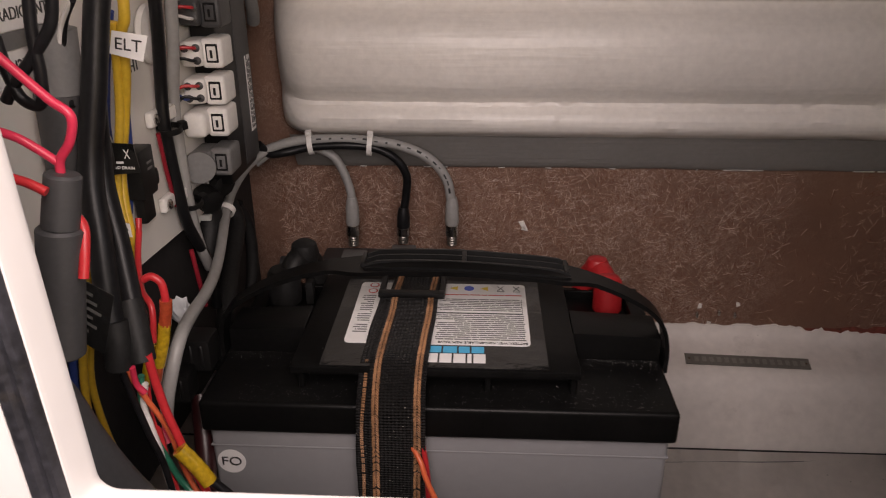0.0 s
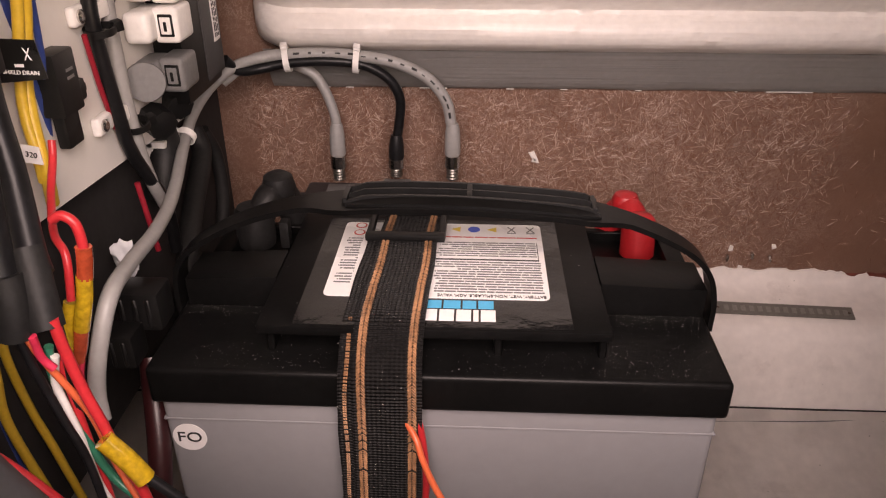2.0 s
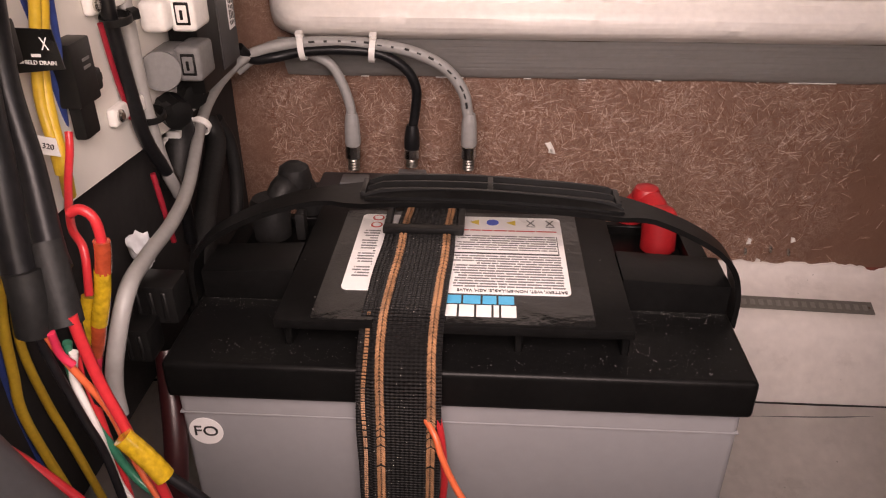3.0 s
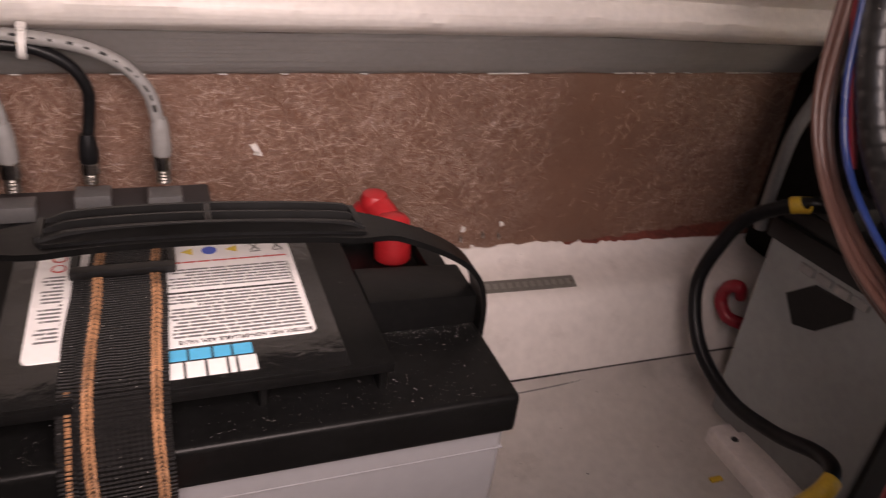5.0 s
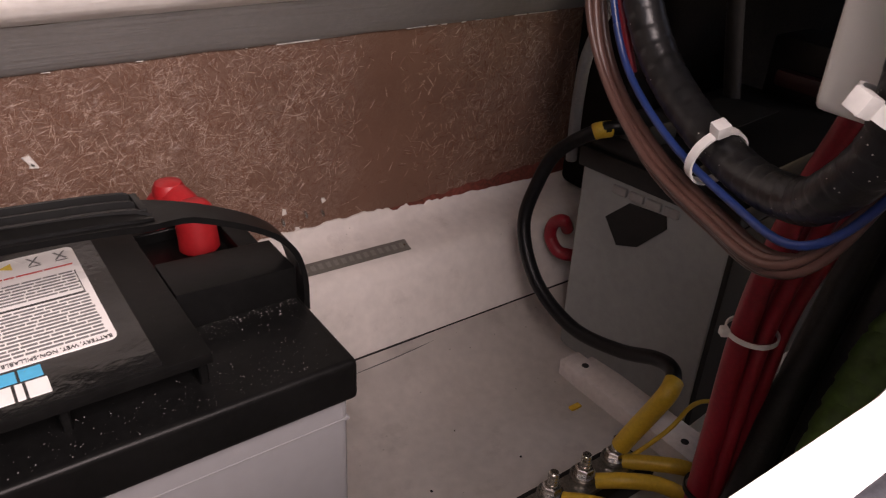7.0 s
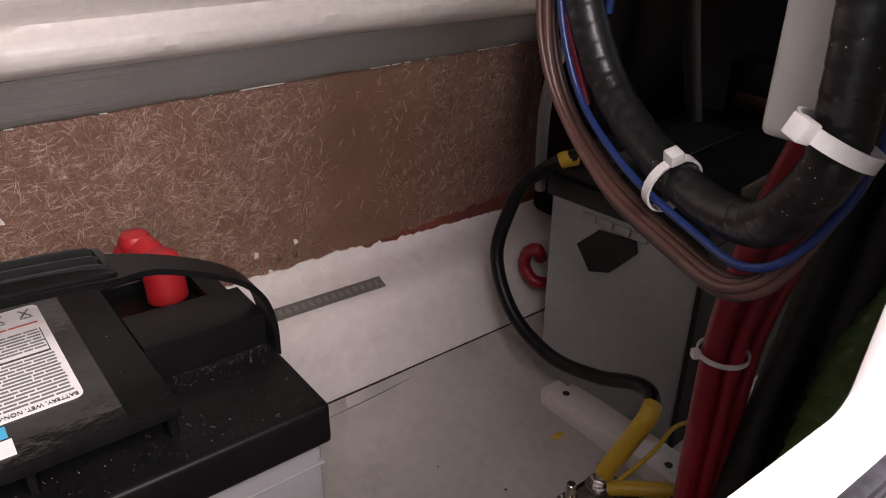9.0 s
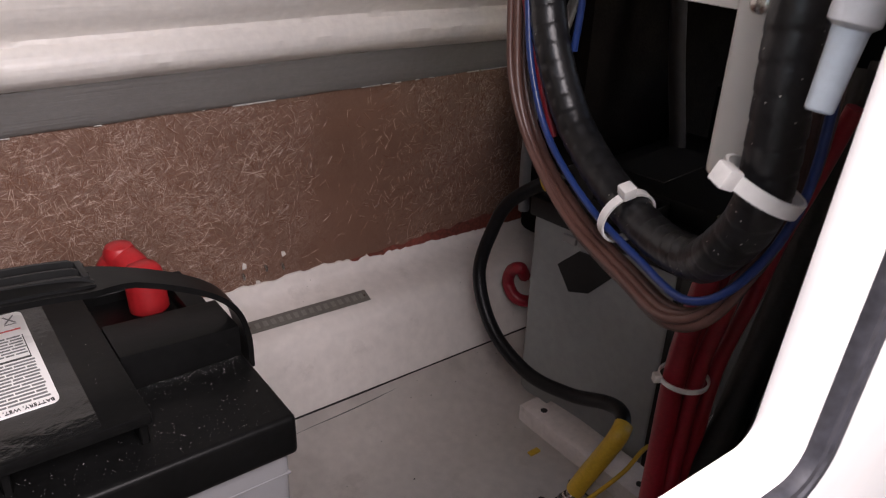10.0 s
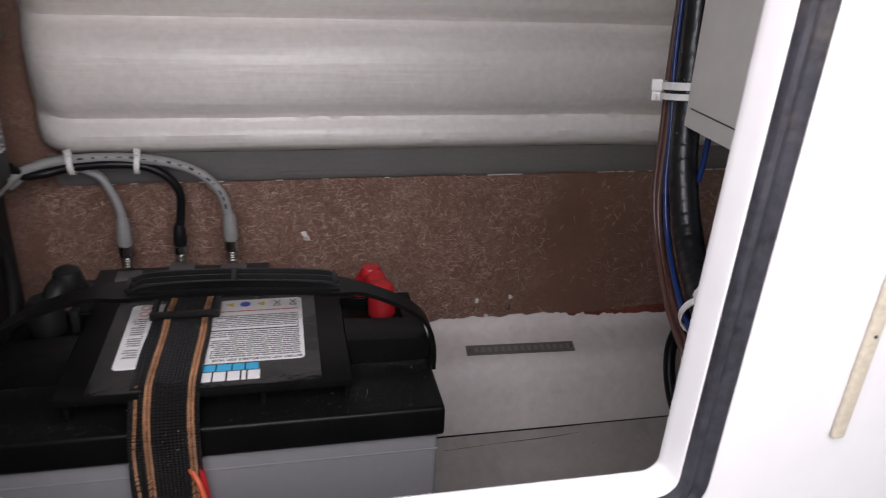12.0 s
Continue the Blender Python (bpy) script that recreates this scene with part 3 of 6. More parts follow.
def roll_rows(x):
    out = []
    w = max(0.0, min(1.0, (x + 0.016) / 0.045))
    w = math.sqrt(max(0.0, 1 - (1 - w) ** 2))
    for k, (y, z) in enumerate(ROLL):
        bulge = 0.0026 * noise.noise(Vector((x * 6, z * 10, 2))) + 0.0013 * noise.noise(Vector((x * 34, z * 46, 6)))
        if 6 <= k <= 8:
            bulge += 0.0022 * noise.noise(Vector((x * 60, k * 0.7, 3)))
        fall = 0.010 * max(0.0, (x - 0.55) / 0.5)
        out.append((x, 0.3635 + (y + bulge - 0.3635) * w, z - fall + 0.012 * (1 - w) * (1 if z < 0.40 else 0)))
    return out


xs = [-0.016 + 0.045 * (1 - math.cos(k * math.pi / 2 / 12)) for k in range(13)] + span(0.034, X1, 230)
tagged(link("moulding", grid_surface(xs, roll_rows), M["rollpaint"]), "lumpy white painted fibreglass moulding with rounded end", "moulding", kind="structure")

# loose flakes of white paint along the top of the bare strip, and on it
flakes = bmesh.new()
rnd = random.Random(5)
for k in range(22):
    x = rnd.uniform(-0.02, 0.75)
    w, h = rnd.uniform(0.004, 0.034) * rnd.uniform(0.3, 1), rnd.uniform(0.00025, 0.0006)
    n = max(2, int(w / 0.004))
    for j in range(n):
        e = h * (0.5 + 0.7 * rnd.random())
        slab(x + w * j / n, x + w * (j + 1.1) / n, 0.3580, 0.3594, 0.2614 - e, 0.2616 + e * 0.5, 0.0001, 1, flakes)
tagged(link("paint_flake", flakes, M["gelcoat"], smooth=False), "white paint flaking along the edge of the strip", "paint flakes", kind="stuff")


def flake(x, z, w, h, turn):
    bm = slab(-w / 2, w / 2, -0.001, 0.0012, -h / 2, h / 2, 0.0007, 2)
    for v in bm.verts:
        v.co.x += 0.25 * w * noise.noise(v.co * 300)
        v.co.z += 0.25 * h * noise.noise(v.co * 260 + Vector((3, 1, 2)))
    bm.transform(pose(x, WALL_Y - 0.001, z, 0, turn, 0))
    return tagged(link("paint_chip", bm, M["gelcoat"]), "small chip of white paint stuck on the fibreglass", "paint chip", "paint chips")


flake(0.241, 0.1935, 0.0048, 0.0115, -30), flake(0.2436, 0.1888, 0.0062, 0.0038, 18)
flake(0.449, 0.0955, 0.004, 0.006, 10), flake(0.492, 0.0985, 0.004, 0.005, -10), flake(0.462, 0.074, 0.004, 0.003, 0)

for x, z in ((0.447, 0.0865), (0.4715, 0.0895), (0.490, 0.0865)):
    s = thing("screw_tip", "steel screw point sticking out through the fibreglass", "screw", "screw tips", (x, WALL_Y, z))
    part("shank", turned([(0.0020, 0.002), (0.0020, -0.003), (0.0017, -0.0035), (0.0020, -0.004), (0.0012, -0.007), (0.0002, -0.009)], (0, 0, 0), (0.002, 0.01, 0.003), 10), M["steel"], s)

# hatch: frame, gasket and the white console side round it
HX0, HX1, HZ0, HZ1, HR = 0.0515, 0.3765, 0.3148, 0.66, 0.0075


def ring(off, y, r, n=8):
    pts = []
    x0, x1, z0, z1 = HX0 - off, HX1 + off, HZ0 - off, HZ1 + off
    r = r + off * 0.8
    for cx, cz, a0 in ((x1 - r, z0 + r, -90), (x1 - r, z1 - r, 0), (x0 + r, z1 - r, 90), (x0 + r, z0 + r, 180)):
        for k in range(n + 1):
            a = radians(a0 + 90 * k / n)
            z = cz + r * math.sin(a)
            pts.append((cx + r * math.cos(a), y - 0.053 * (z - 0.35), z))
    return pts


def loft(rings, close=False):
    bm = bmesh.new()
    vs = [[bm.verts.new(p) for p in r] for r in rings]
    if close:
        vs.append(vs[0])
    n = len(vs[0])
    for a, b in zip(vs, vs[1:]):
        for k in range(n):
            bm.faces.new((a[k], a[(k + 1) % n], b[(k + 1) % n], b[k]))
    return bm


hatch = thing("hatch_frame", "white moulded hatch frame with a grey rubber gasket", "hatch frame", place=(0, 0, 0))
hatch["kind"] = "structure"
part("flange", loft([ring(o, y, HR) for o, y in ((0.014, -0.2085), (0.002, -0.2085), (0.0004, -0.2092), (0.0, -0.2107), (0.0005, -0.2130), (0.0014, -0.2215), (0.0020, -0.2236), (0.0034, -0.2242), (0.014, -0.2242))], True), M["frame"], hatch)
part("gasket", loft([ring(o, y, HR) for o, y in ((0.0026, -0.2238), (0.0024, -0.2262), (0.0034, -0.2280), (0.0056, -0.2284), (0.0074, -0.2270), (0.0086, -0.2268), (0.0100, -0.2282), (0.0126, -0.2284), (0.0144, -0.2272), (0.0147, -0.2238))], True), M["gasket"], hatch, "grey rubber gasket")


def bulkhead_rows():
    inner = ring(0.0160, -0.2258, HR)
    rings = [ring(0.0040, -0.2205, HR), ring(0.0150, -0.2205, HR), ring(0.0150, -0.2245, HR), inner]
    outer = []
    for x, y, z in inner:
        cx, cz = (HX0 + HX1) / 2, (HZ0 + HZ1) / 2
        dx, dz = x - cx, z - cz
        k = min((1.0 / abs(dx)) if dx else 9e9, (0.72 / abs(dz)) if dz else 9e9)
        outer.append((cx + dx * k, -0.2258 - 0.053 * (cz + dz * k - 0.35), cz + dz * k))
    back = [(x, y + 0.02, z) for x, y, z in outer]
    return rings + [outer, back]


tagged(link("bulkhead", loft(bulkhead_rows()), M["frame"]), "white console side round the open hatch", "wall", kind="structure")


# ---- the starter battery ----
def battery():
    b = thing("battery", "grey marine battery with dusty black lid and carry handle", "battery")
    body = slab(0.004, 0.326, 0.004, 0.170, -0.030, 0.184, 0.004, 3)
    for v in body.verts:
        k = (0.184 - v.co.z) / 0.21
        v.co.x += (0.165 - v.co.x) * 0.005 * k
        v.co.y += (0.087 - v.co.y) * 0.018 * k
    part("case", body, M["case"], b, "light grey plastic case")
    part("rib", slab(0.0036, 0.3264, 0.0036, 0.1706, 0.1650, 0.1664, 0.0005), M["case"], b)
    lid = slab(0, 0.33, 0, 0.174, 0.1800, 0.205, 0.0035, 3)
    part("lid", lid, M["lid"], b, "black plastic lid dusted with white specks")
    # pale dust lying on the ledge and in the steps of the lid
    dust = bmesh.new()
    drng = random.Random(21)
    for k in range(1400):
        pick = drng.random()
        if pick < 0.45:
            x, y, zz = drng.uniform(0.02, 0.315), abs(drng.gauss(0, 0.014)) + 0.004, 0.2051
            y = min(y, 0.060)
        elif pick < 0.62:
            x, y, zz = drng.uniform(0.268, 0.326), 0.0675 - abs(drng.gauss(0, 0.006)), 0.2051
        elif pick < 0.75:
            x, y, zz = drng.uniform(0.002, 0.060), 0.0675 - abs(drng.gauss(0, 0.008)), 0.2051
        elif pick < 0.9:
            x, y, zz = drng.uniform(0.245, 0.325), drng.uniform(0.006, 0.066), 0.2051
        else:
            x, y, zz = drng.uniform(0.066, 0.262), drng.uniform(0.020, 0.150), 0.2276
            if 0.104 < x < 0.170:
                continue
        if y < 0.018 and zz < 0.21 and 0.106 < x < 0.162:
            continue
        sz = 0.00009 + 0.00032 * drng.random() ** 5
        vs = [dust.verts.new((x + a * sz, y + b * sz, zz + c * sz)) for a, b, c in ((-1, -0.6, 0), (1, -0.5, 0), (0.1, 1, 0), (0, 0, 1.0))]
        for tri in ((0, 1, 3), (1, 2, 3), (2, 0, 3)):
            dust.faces.new([vs[q] for q in tri])
    part("dust", dust, M["dust"], b, "scattered pale dust specks", smooth=False)["kind"] = "stuff"
    # raised deck under the label, with ribbed recesses along its front
    deck = slab(0.066, 0.262, 0.036, 0.166, 0.203, 0.2262, 0.0015)
    slab(0.0625, 0.2635, 0.0148, 0.160, 0.2205, 0.2266, 0.0012, 2, deck)
    for x in (0.066, 0.130, 0.198, 0.258):
        part("deck_rib", slab(x, x + 0.0045, 0.0215, 0.045, 0.203, 0.2220, 0.0008, 1), M["lid"], b)
    part("raised_deck", deck, M["lid"], b)
    for x0, x1, side in ((0.2638, 0.3290, 1), (0.0035, 0.0622, -1)):
        bl = slab(x0, x1, 0.0672, 0.1030, 0.203, 0.2272, 0.0012, 2)
        for v in bl.verts:
            if v.co.z > 0.215 and abs(v.co.x - (x1 if side > 0 else x0)) < 0.004:
                v.co.z -= 0.003
        out = (x1 - 0.013, x1) if side > 0 else (x0, x0 + 0.013)
        slab(*out, 0.1015, 0.168, 0.203, 0.2150, 0.002, 2, bl)
        slab(x0, x1, 0.1665, 0.1735, 0.203, 0.2120, 0.001, 1, bl)
        fin = (x1 - 0.032, x1 - 0.020) if side > 0 else (x0 + 0.020, x0 + 0.032)
        slab(*fin, 0.160, 0.1700, 0.203, 0.2290, 0.0015, 2, bl)
        part("shoulder", bl, M["lid"], b)
    # glossy film and paper label, printed upside down as seen from the hatch
    film = part("label_film", card(0.083, 0.2420, 0.0170, 0.152, 0.2264, 0.2269, 0.0015), M["gloss"], b, "glossy black label film, creased")
    lab = part("label", card(0.0950, 0.2312, 0.0470, 0.1450, 0.2268, 0.2274, 0.0040), M["paper"], b, "white warning label with fine print")
    z = 0.2276
    rng = random.Random(3)

    def bars(bm, x0, x1, y0, h, lines, pitch):
        for k in range(lines):
            x = x1 - rng.uniform(0, 0.001)
            y = y0 + k * pitch
            end = x0 + (rng.uniform(0.0, 0.03) if k % 5 == 4 else rng.uniform(0, 0.003))
            while x > end:
                w = rng.uniform(0.004, 0.014)
                slab(max(end, x - w), x, y, y + h, z - 0.0002, z, 0, 1, bm)
                x -= w + 0.0007
        return bm

    fine = bars(bmesh.new(), 0.160, 0.2285, 0.0538, 0.0014, 13, 0.0030)
    bars(fine, 0.0985, 0.110, 0.0620, 0.0014, 18, 0.0034)
    part("fine_print", fine, M["greyink"], lab, "rows of unreadable fine print")["kind"] = "stuff"
    small = bars(bmesh.new(), 0.160, 0.2270, 0.0985, 0.0012, 7, 0.0030)
    part("fine_print", small, M["greyink"], lab)["kind"] = "stuff"
    rule = slab(0.160, 0.2275, 0.0932, 0.0948, z - 0.0002, z, 0)
    slab(0.2270, 0.2275, 0.0932, 0.1180, z - 0.0002, z, 0, 1, rule)
    part("print_rule", rule, M["ink"], lab)
    red = bars(bmesh.new(), 0.163, 0.2280, 0.1245, 0.0012, 1, 0.003)
    part("red_print", red, M["redink"], lab)
    lettering("label_text", "BATTERY, WET, NON-SPILLABLE, AGM, VALVE", 0.0038, basis((0.2292, 0.0500, z), (-1, 0, 0), (0, -1, 0)), M["ink"], lab, align="LEFT", squeeze=0.84)
    for x, mt, kind in ((0.1735, "yellowink", 3), (0.1850, "blueink", 16), (0.1985, "yellowink", 3)):
        sg = turned([(0.0042, 0), (0.0042, 0.0002)], (x, 0.1365, z - 0.0001), (x, 0.1365, z + 1), kind)
        part("warning_sign", sg, M[mt], lab)
    for x in (0.1060,):
        for y in (0.1395, 0.1290):
            part("prohibition_sign", turned([(0.0040, 0), (0.0040, 0.0002)], (x, y, z - 0.0001), (x, y, z + 1), 16), M["redink"], lab)
            part("sign_face", turned([(0.0029, 0), (0.0029, 0.0003)], (x, y, z - 0.0001), (x, y, z + 1), 16), M["paper"], lab)
    for x in (0.2110, 0.2240):
        bin_bm = sheet([(x - 0.003, 0.133, z), (x - 0.002, 0.133, z), (x + 0.003, 0.141, z), (x + 0.002, 0.141, z)], 0.0002)
        merge(bin_bm, sheet([(x + 0.002, 0.133, z), (x + 0.003, 0.133, z), (x - 0.002, 0.141, z), (x - 0.003, 0.141, z)], 0.0002))
        slab(x - 0.003, x + 0.003, 0.1315, 0.1322, z - 0.0002, z, 0, 1, bin_bm)
        part("disposal_sign", bin_bm, M["greyink"], lab)
    # maker's mark as plain blocks
    x = 0.1985
    for w in (0.0085, 0.0030, 0.0085, 0.0085, 0.0085, 0.0030, 0.0085, 0.0085):
        part("mark_block", slab(x - w, x, 0.0235, 0.0350, 0.2268, 0.2272, 0), M["paper"], film, smooth=False)
        x -= w + 0.0013
    x = 0.1975
    for w in (0.0090, 0.0080, 0.0100, 0.0085, 0.0080):
        part("mark_block", slab(x - w, x, 0.0366, 0.0448, 0.2268, 0.2272, 0), M["cyan"], film, smooth=False)
        x -= w + 0.0012
    # round sticker on the case
    st = part("round_sticker", turned([(0.0103, 0), (0.0103, 0.0005)], (0.0170, 0.0044, 0.1515), (0.0170, -1, 0.1515), 32), M["paper"], b, "round white sticker with two black letters")
    lettering("sticker_text", "FO", 0.0105, basis((0.0170, 0.0037, 0.1515), (1, 0, 0), (0, 0, 1)), M["ink"], st, depth=0.0003, squeeze=1.15)
    # terminals
    post = part("terminal_post", turned([(0.0095, 0), (0.0095, 0.014), (0.007, 0.016)], (0.303, 0.150, 0.214), (0.303, 0.150, 1), 18), M["dullsteel"], b)
    part("terminal_post", turned([(0.0095, 0), (0.0095, 0.014), (0.007, 0.016)], (0.030, 0.150, 0.214), (0.030, 0.150, 1), 18), M["dullsteel"], b)
    boot = turned([(0.0105, 0), (0.0122, 0.002), (0.0120, 0.024), (0.0112, 0.028), (0.0085, 0.0315), (0.003, 0.0330)], (0.3015, 0.146, 0.204), (0.3005, 0.150, 0.246), 20)
    merge(boot, tube([(0.301, 0.152, 0.224), (0.298, 0.164, 0.230), (0.294, 0.172, 0.230), (0.287, 0.177, 0.218), (0.283, 0.180, 0.194)], 0.0098, 14))
    merge(boot, turned([(0.003, -0.0100), (0.0080, -0.0080), (0.0102, -0.002), (0.0100, 0.004), (0.0080, 0.0080), (0.003, 0.0100)], (0.2945, 0.172, 0.2325), (0.2945, 0.172, 1), 16))
    part("terminal_boot", boot, M["redboot"], b, "red rubber terminal boot")
    blk = turned([(0.0135, 0), (0.0140, 0.003), (0.0140, 0.026), (0.0115, 0.030)], (0.027, 0.148, 0.207), (0.027, 0.148, 1), 18)
    merge(blk, turned([(0.006, -0.012), (0.0105, -0.009), (0.0128, 0), (0.0105, 0.009), (0.006, 0.012)], (0.041, 0.170, 0.2420), (0.041, 0.170, 1), 16))
    merge(blk, tube([(0.030, 0.152, 0.226), (0.036, 0.163, 0.238), (0.044, 0.176, 0.232), (0.050, 0.180, 0.205)], 0.0105, 12))
    merge(blk, slab(0.046, 0.053, 0.140, 0.150, 0.207, 0.228, 0.002))
    part("terminal_boot", blk, M["rubber"], b, "black rubber terminal boot")
    # carry handle: a flat band over the top with a slotted grip
    arc = spline([(-0.0015, 0.074, 0.196), (-0.0015, 0.074, 0.222), (0.006, 0.074, 0.2410), (0.035, 0.074, 0.2600), (0.072, 0.074, 0.2730), (0.119, 0.074, 0.2795), (0.165, 0.074, 0.2805),
                  (0.210, 0.074, 0.2785), (0.252, 0.074, 0.2745), (0.283, 0.074, 0.2658), (0.312, 0.074, 0.2515), (0.327, 0.074, 0.2370), (0.3330, 0.074, 0.2180), (0.3335, 0.074, 0.196)], 5)
    bm = bmesh.new()
    rows = []
    for i, p in enumerate(arc):
        d = (arc[min(i + 1, len(arc) - 1)] - arc[max(i - 1, 0)]).normalized()
        nrm = Vector((-d.z, 0, d.x))
        u = max(0.0, min(1.0, (min(p.x - 0.085, 0.275 - p.x)) / 0.02))
        half = 0.0095 + 0.0060 * u
        th = 0.0016
        sink = Vector((0, 0, -0.0022 * u))
        rows.append([bm.verts.new(p + sink + Vector((0, s * half, 0)) + nrm * h * th) for s, h in ((-1, -1), (1, -1), (1, 1), (-1, 1))])
    for a, c in zip(rows, rows[1:]):
        for k in range(4):
            bm.faces.new((a[k], a[(k + 1) % 4], c[(k + 1) % 4], c[k]))
    bm.faces.new(rows[0]), bm.faces.new(rows[-1])
    handle = part("handle", bm, M["lid"], b, "black plastic carry handle with slotted grip")
    grip_line = [p for p in arc if 0.104 < p.x < 0.262]
    for off, wide in ((0.0146, 0.0012), (0.0050, 0.0010), (-0.0048, 0.0014)):
        g = bmesh.new()
        rr = []
        for i, p in enumerate(grip_line):
            hgt = 0.0036 if 0 < i < len(grip_line) - 1 else 0.0012
            rr.append([g.verts.new(p + Vector((0, off + e * wide, h * hgt))) for e, h in ((-1.3, -1.1), (1.3, -1.1), (0.8, 1), (-0.8, 1))])
        for a, c in zip(rr, rr[1:]):
            for k in range(4):
                g.faces.new((a[k], a[(k + 1) % 4], c[(k + 1) % 4], c[k]))
        g.faces.new(rr[0]), g.faces.new(rr[-1])
        part("grip_rib", g, M["black"], handle)
    lip, rr = bmesh.new(), []
    for i, p in enumerate(grip_line):
        u = math.sin(math.pi * i / (len(grip_line) - 1)) ** 0.35
        rr.append([lip.verts.new(p + Vector((0, y, z))) for y, z in ((-0.0060, 0.0031 * u), (-0.0100 - 0.0024 * u, 0.0010), (-0.0108 - 0.0026 * u, -0.0026 - 0.0024 * u), (-0.0092 - 0.0024 * u, -0.0026 - 0.0024 * u), (-0.0060, -0.0008))])
    for a, c in zip(rr, rr[1:]):
        for k in range(5):
            lip.faces.new((a[k], a[(k + 1) % 5], c[(k + 1) % 5], c[k]))
    lip.faces.new(rr[0]), lip.faces.new(rr[-1])
    part("grip_lip", lip, M["lid"], handle)
    for x, zz in ((0.108, 0.2776), (0.182, 0.2802), (0.256, 0.2738)):
        part("grip_web", slab(x - 0.0016, x + 0.0016, -0.0050 + 0.074, 0.0885, zz - 0.003, zz + 0.0034, 0.0006), M["black"], handle)
    return b


battery()

tray = thing("battery_tray", "low black plastic battery tray on the bilge floor", "battery tray")
part("base", slab(-0.012, 0.342, -0.012, 0.186, FLOOR_Z - 0.002, -0.029, 0.004, 2), M["black"], tray)
part("lip", slab(-0.012, 0.342, -0.013, -0.004, -0.031, -0.008, 0.002), M["black"], tray)


# ---- hold-down strap with its buckle ----
def slant(y, z):
    """The strap runs slightly askew over the lid."""
    return 0.026 * (max(-0.006, min(0.14, y)) - 0.03) - 0.022 * max(0.0, 0.205 - z)


def ribbon(path, x0, x1, th):
    """A flat strap over a path in y and z, with thickness and lengthwise UVs."""
    line = spline([(0, y, z) for y, z in path], 7)
    bm = bmesh.new()
    uv = bm.loops.layers.uv.new()
    nx, rows, run = 12, [], 0.0
    for i, p in enumerate(line):
        d = (line[min(i + 1, len(line) - 1)] - line[max(i - 1, 0)]).normalized()
        nrm = Vector((0, d.z, -d.y))
        if nrm.z < -0.2 or (abs(nrm.z) <= 0.2 and nrm.y > 0):
            nrm = -nrm
        run += (p - line[i - 1]).length if i else 0
        lo, hi = [], []
        shift = slant(p.y, p.z) + 0.0010 * noise.noise(Vector((run * 25, 0.5, 0)))
        for k in range(nx + 1):
            x = x0 + (x1 - x0) * k / nx + shift
            lift = 0.0005 * noise.noise(Vector((k * 0.4, run * 30, 1)))
            q = Vector((x, p.y, p.z)) + nrm * lift
            lo.append((bm.verts.new(q), run, k)), hi.append((bm.verts.new(q + nrm * th), run, k))
        rows.append((lo, hi))

    def face(*vs):
        f = bm.faces.new([v[0] for v in vs])
        for l, v in zip(f.loops, vs):
            l[uv].uv = ((x1 - x0) * v[2] / nx, v[1])
    for (la, ha), (lb, hb) in zip(rows, rows[1:]):
        for k in range(nx):
            face(ha[k], ha[k + 1], hb[k + 1], hb[k]), face(la[k + 1], la[k], lb[k], lb[k + 1])
        face(la[0], ha[0], hb[0], lb[0]), face(ha[-1], la[-1], lb[-1], hb[-1])
    return bm


def braid(path, x, w, z_off):
    """An ochre chevron stripe woven into the strap: small slanted stitches in pairs."""
    line = spline([(0, y, z) for y, z in path], 30)
    bm = bmesh.new()
    pts, run, nxt = [], 0.0, 0.0
    for i, p in enumerate(line[1:], 1):
        run += (p - line[i - 1]).length
        if run >= nxt:
            nxt += 0.0017
            d = (p - line[i - 1]).normalized()
            nrm = Vector((0, d.z, -d.y))
            if nrm.z < -0.2 or (abs(nrm.z) <= 0.2 and nrm.y > 0):
                nrm = -nrm
            shift = slant(p.y, p.z) + 0.0010 * noise.noise(Vector((run * 25, 0.5, 0)))
            for s in (-1, 1):
                c = Vector((x + shift + s * w * 0.22, p.y, p.z)) + nrm * z_off
                a = (Vector((s * 0.8, 0, 0)) + d * 0.9).normalized()
                sd = a.cross(nrm)
                vs = [bm.verts.new(c + a * u * w * 0.36 + sd * v * 0.00088 + nrm * h) for u, v, h in ((-1, 0, 0), (0, -1, 0), (1, 0, 0), (0, 1, 0), (0, 0, 0.0008))]
                for k in range(4):
                    bm.faces.new((vs[k], vs[(k + 1) % 4], vs[4]))
    return bm


strap_path = [(0.172, 0.2290), (0.150, 0.2300), (0.120, 0.2305), (0.085, 0.2300), (0.050, 0.2295), (0.024, 0.2290), (0.012, 0.2215), (0.002, 0.2110), (-0.0045, 0.1990), (-0.0060, 0.180), (-0.0065, 0.140), (-0.0065, 0.080), (-0.0065, 0.0), (-0.0065, -0.020)]
strap = thing("strap", "black webbing hold-down strap with two ochre stripes", "strap")
part("webbing", ribbon(strap_path, 0.1195, 0.1590, 0.0016), M["webbing"], strap)
under = [(y, z - 0.0024) if k < 6 else (y + 0.0025, z - 0.0015) for k, (y, z) in enumerate(strap_path) if 2 <= k]
part("under_layer", ribbon(under, 0.1115, 0.1510, 0.0016), M["webbing"], strap, "second layer of webbing underneath")
part("stripe", braid(strap_path, 0.1248, 0.0060, 0.0018), M["bronze"], strap, "ochre woven stripe")
part("stripe", braid(strap_path, 0.1534, 0.0060, 0.0018), M["bronze"], strap, "ochre woven stripe")
part("edge_stripe", braid(under[3:], 0.1160, 0.0026, 0.0018), M["bronze"], strap, "ochre stripe of the layer underneath")
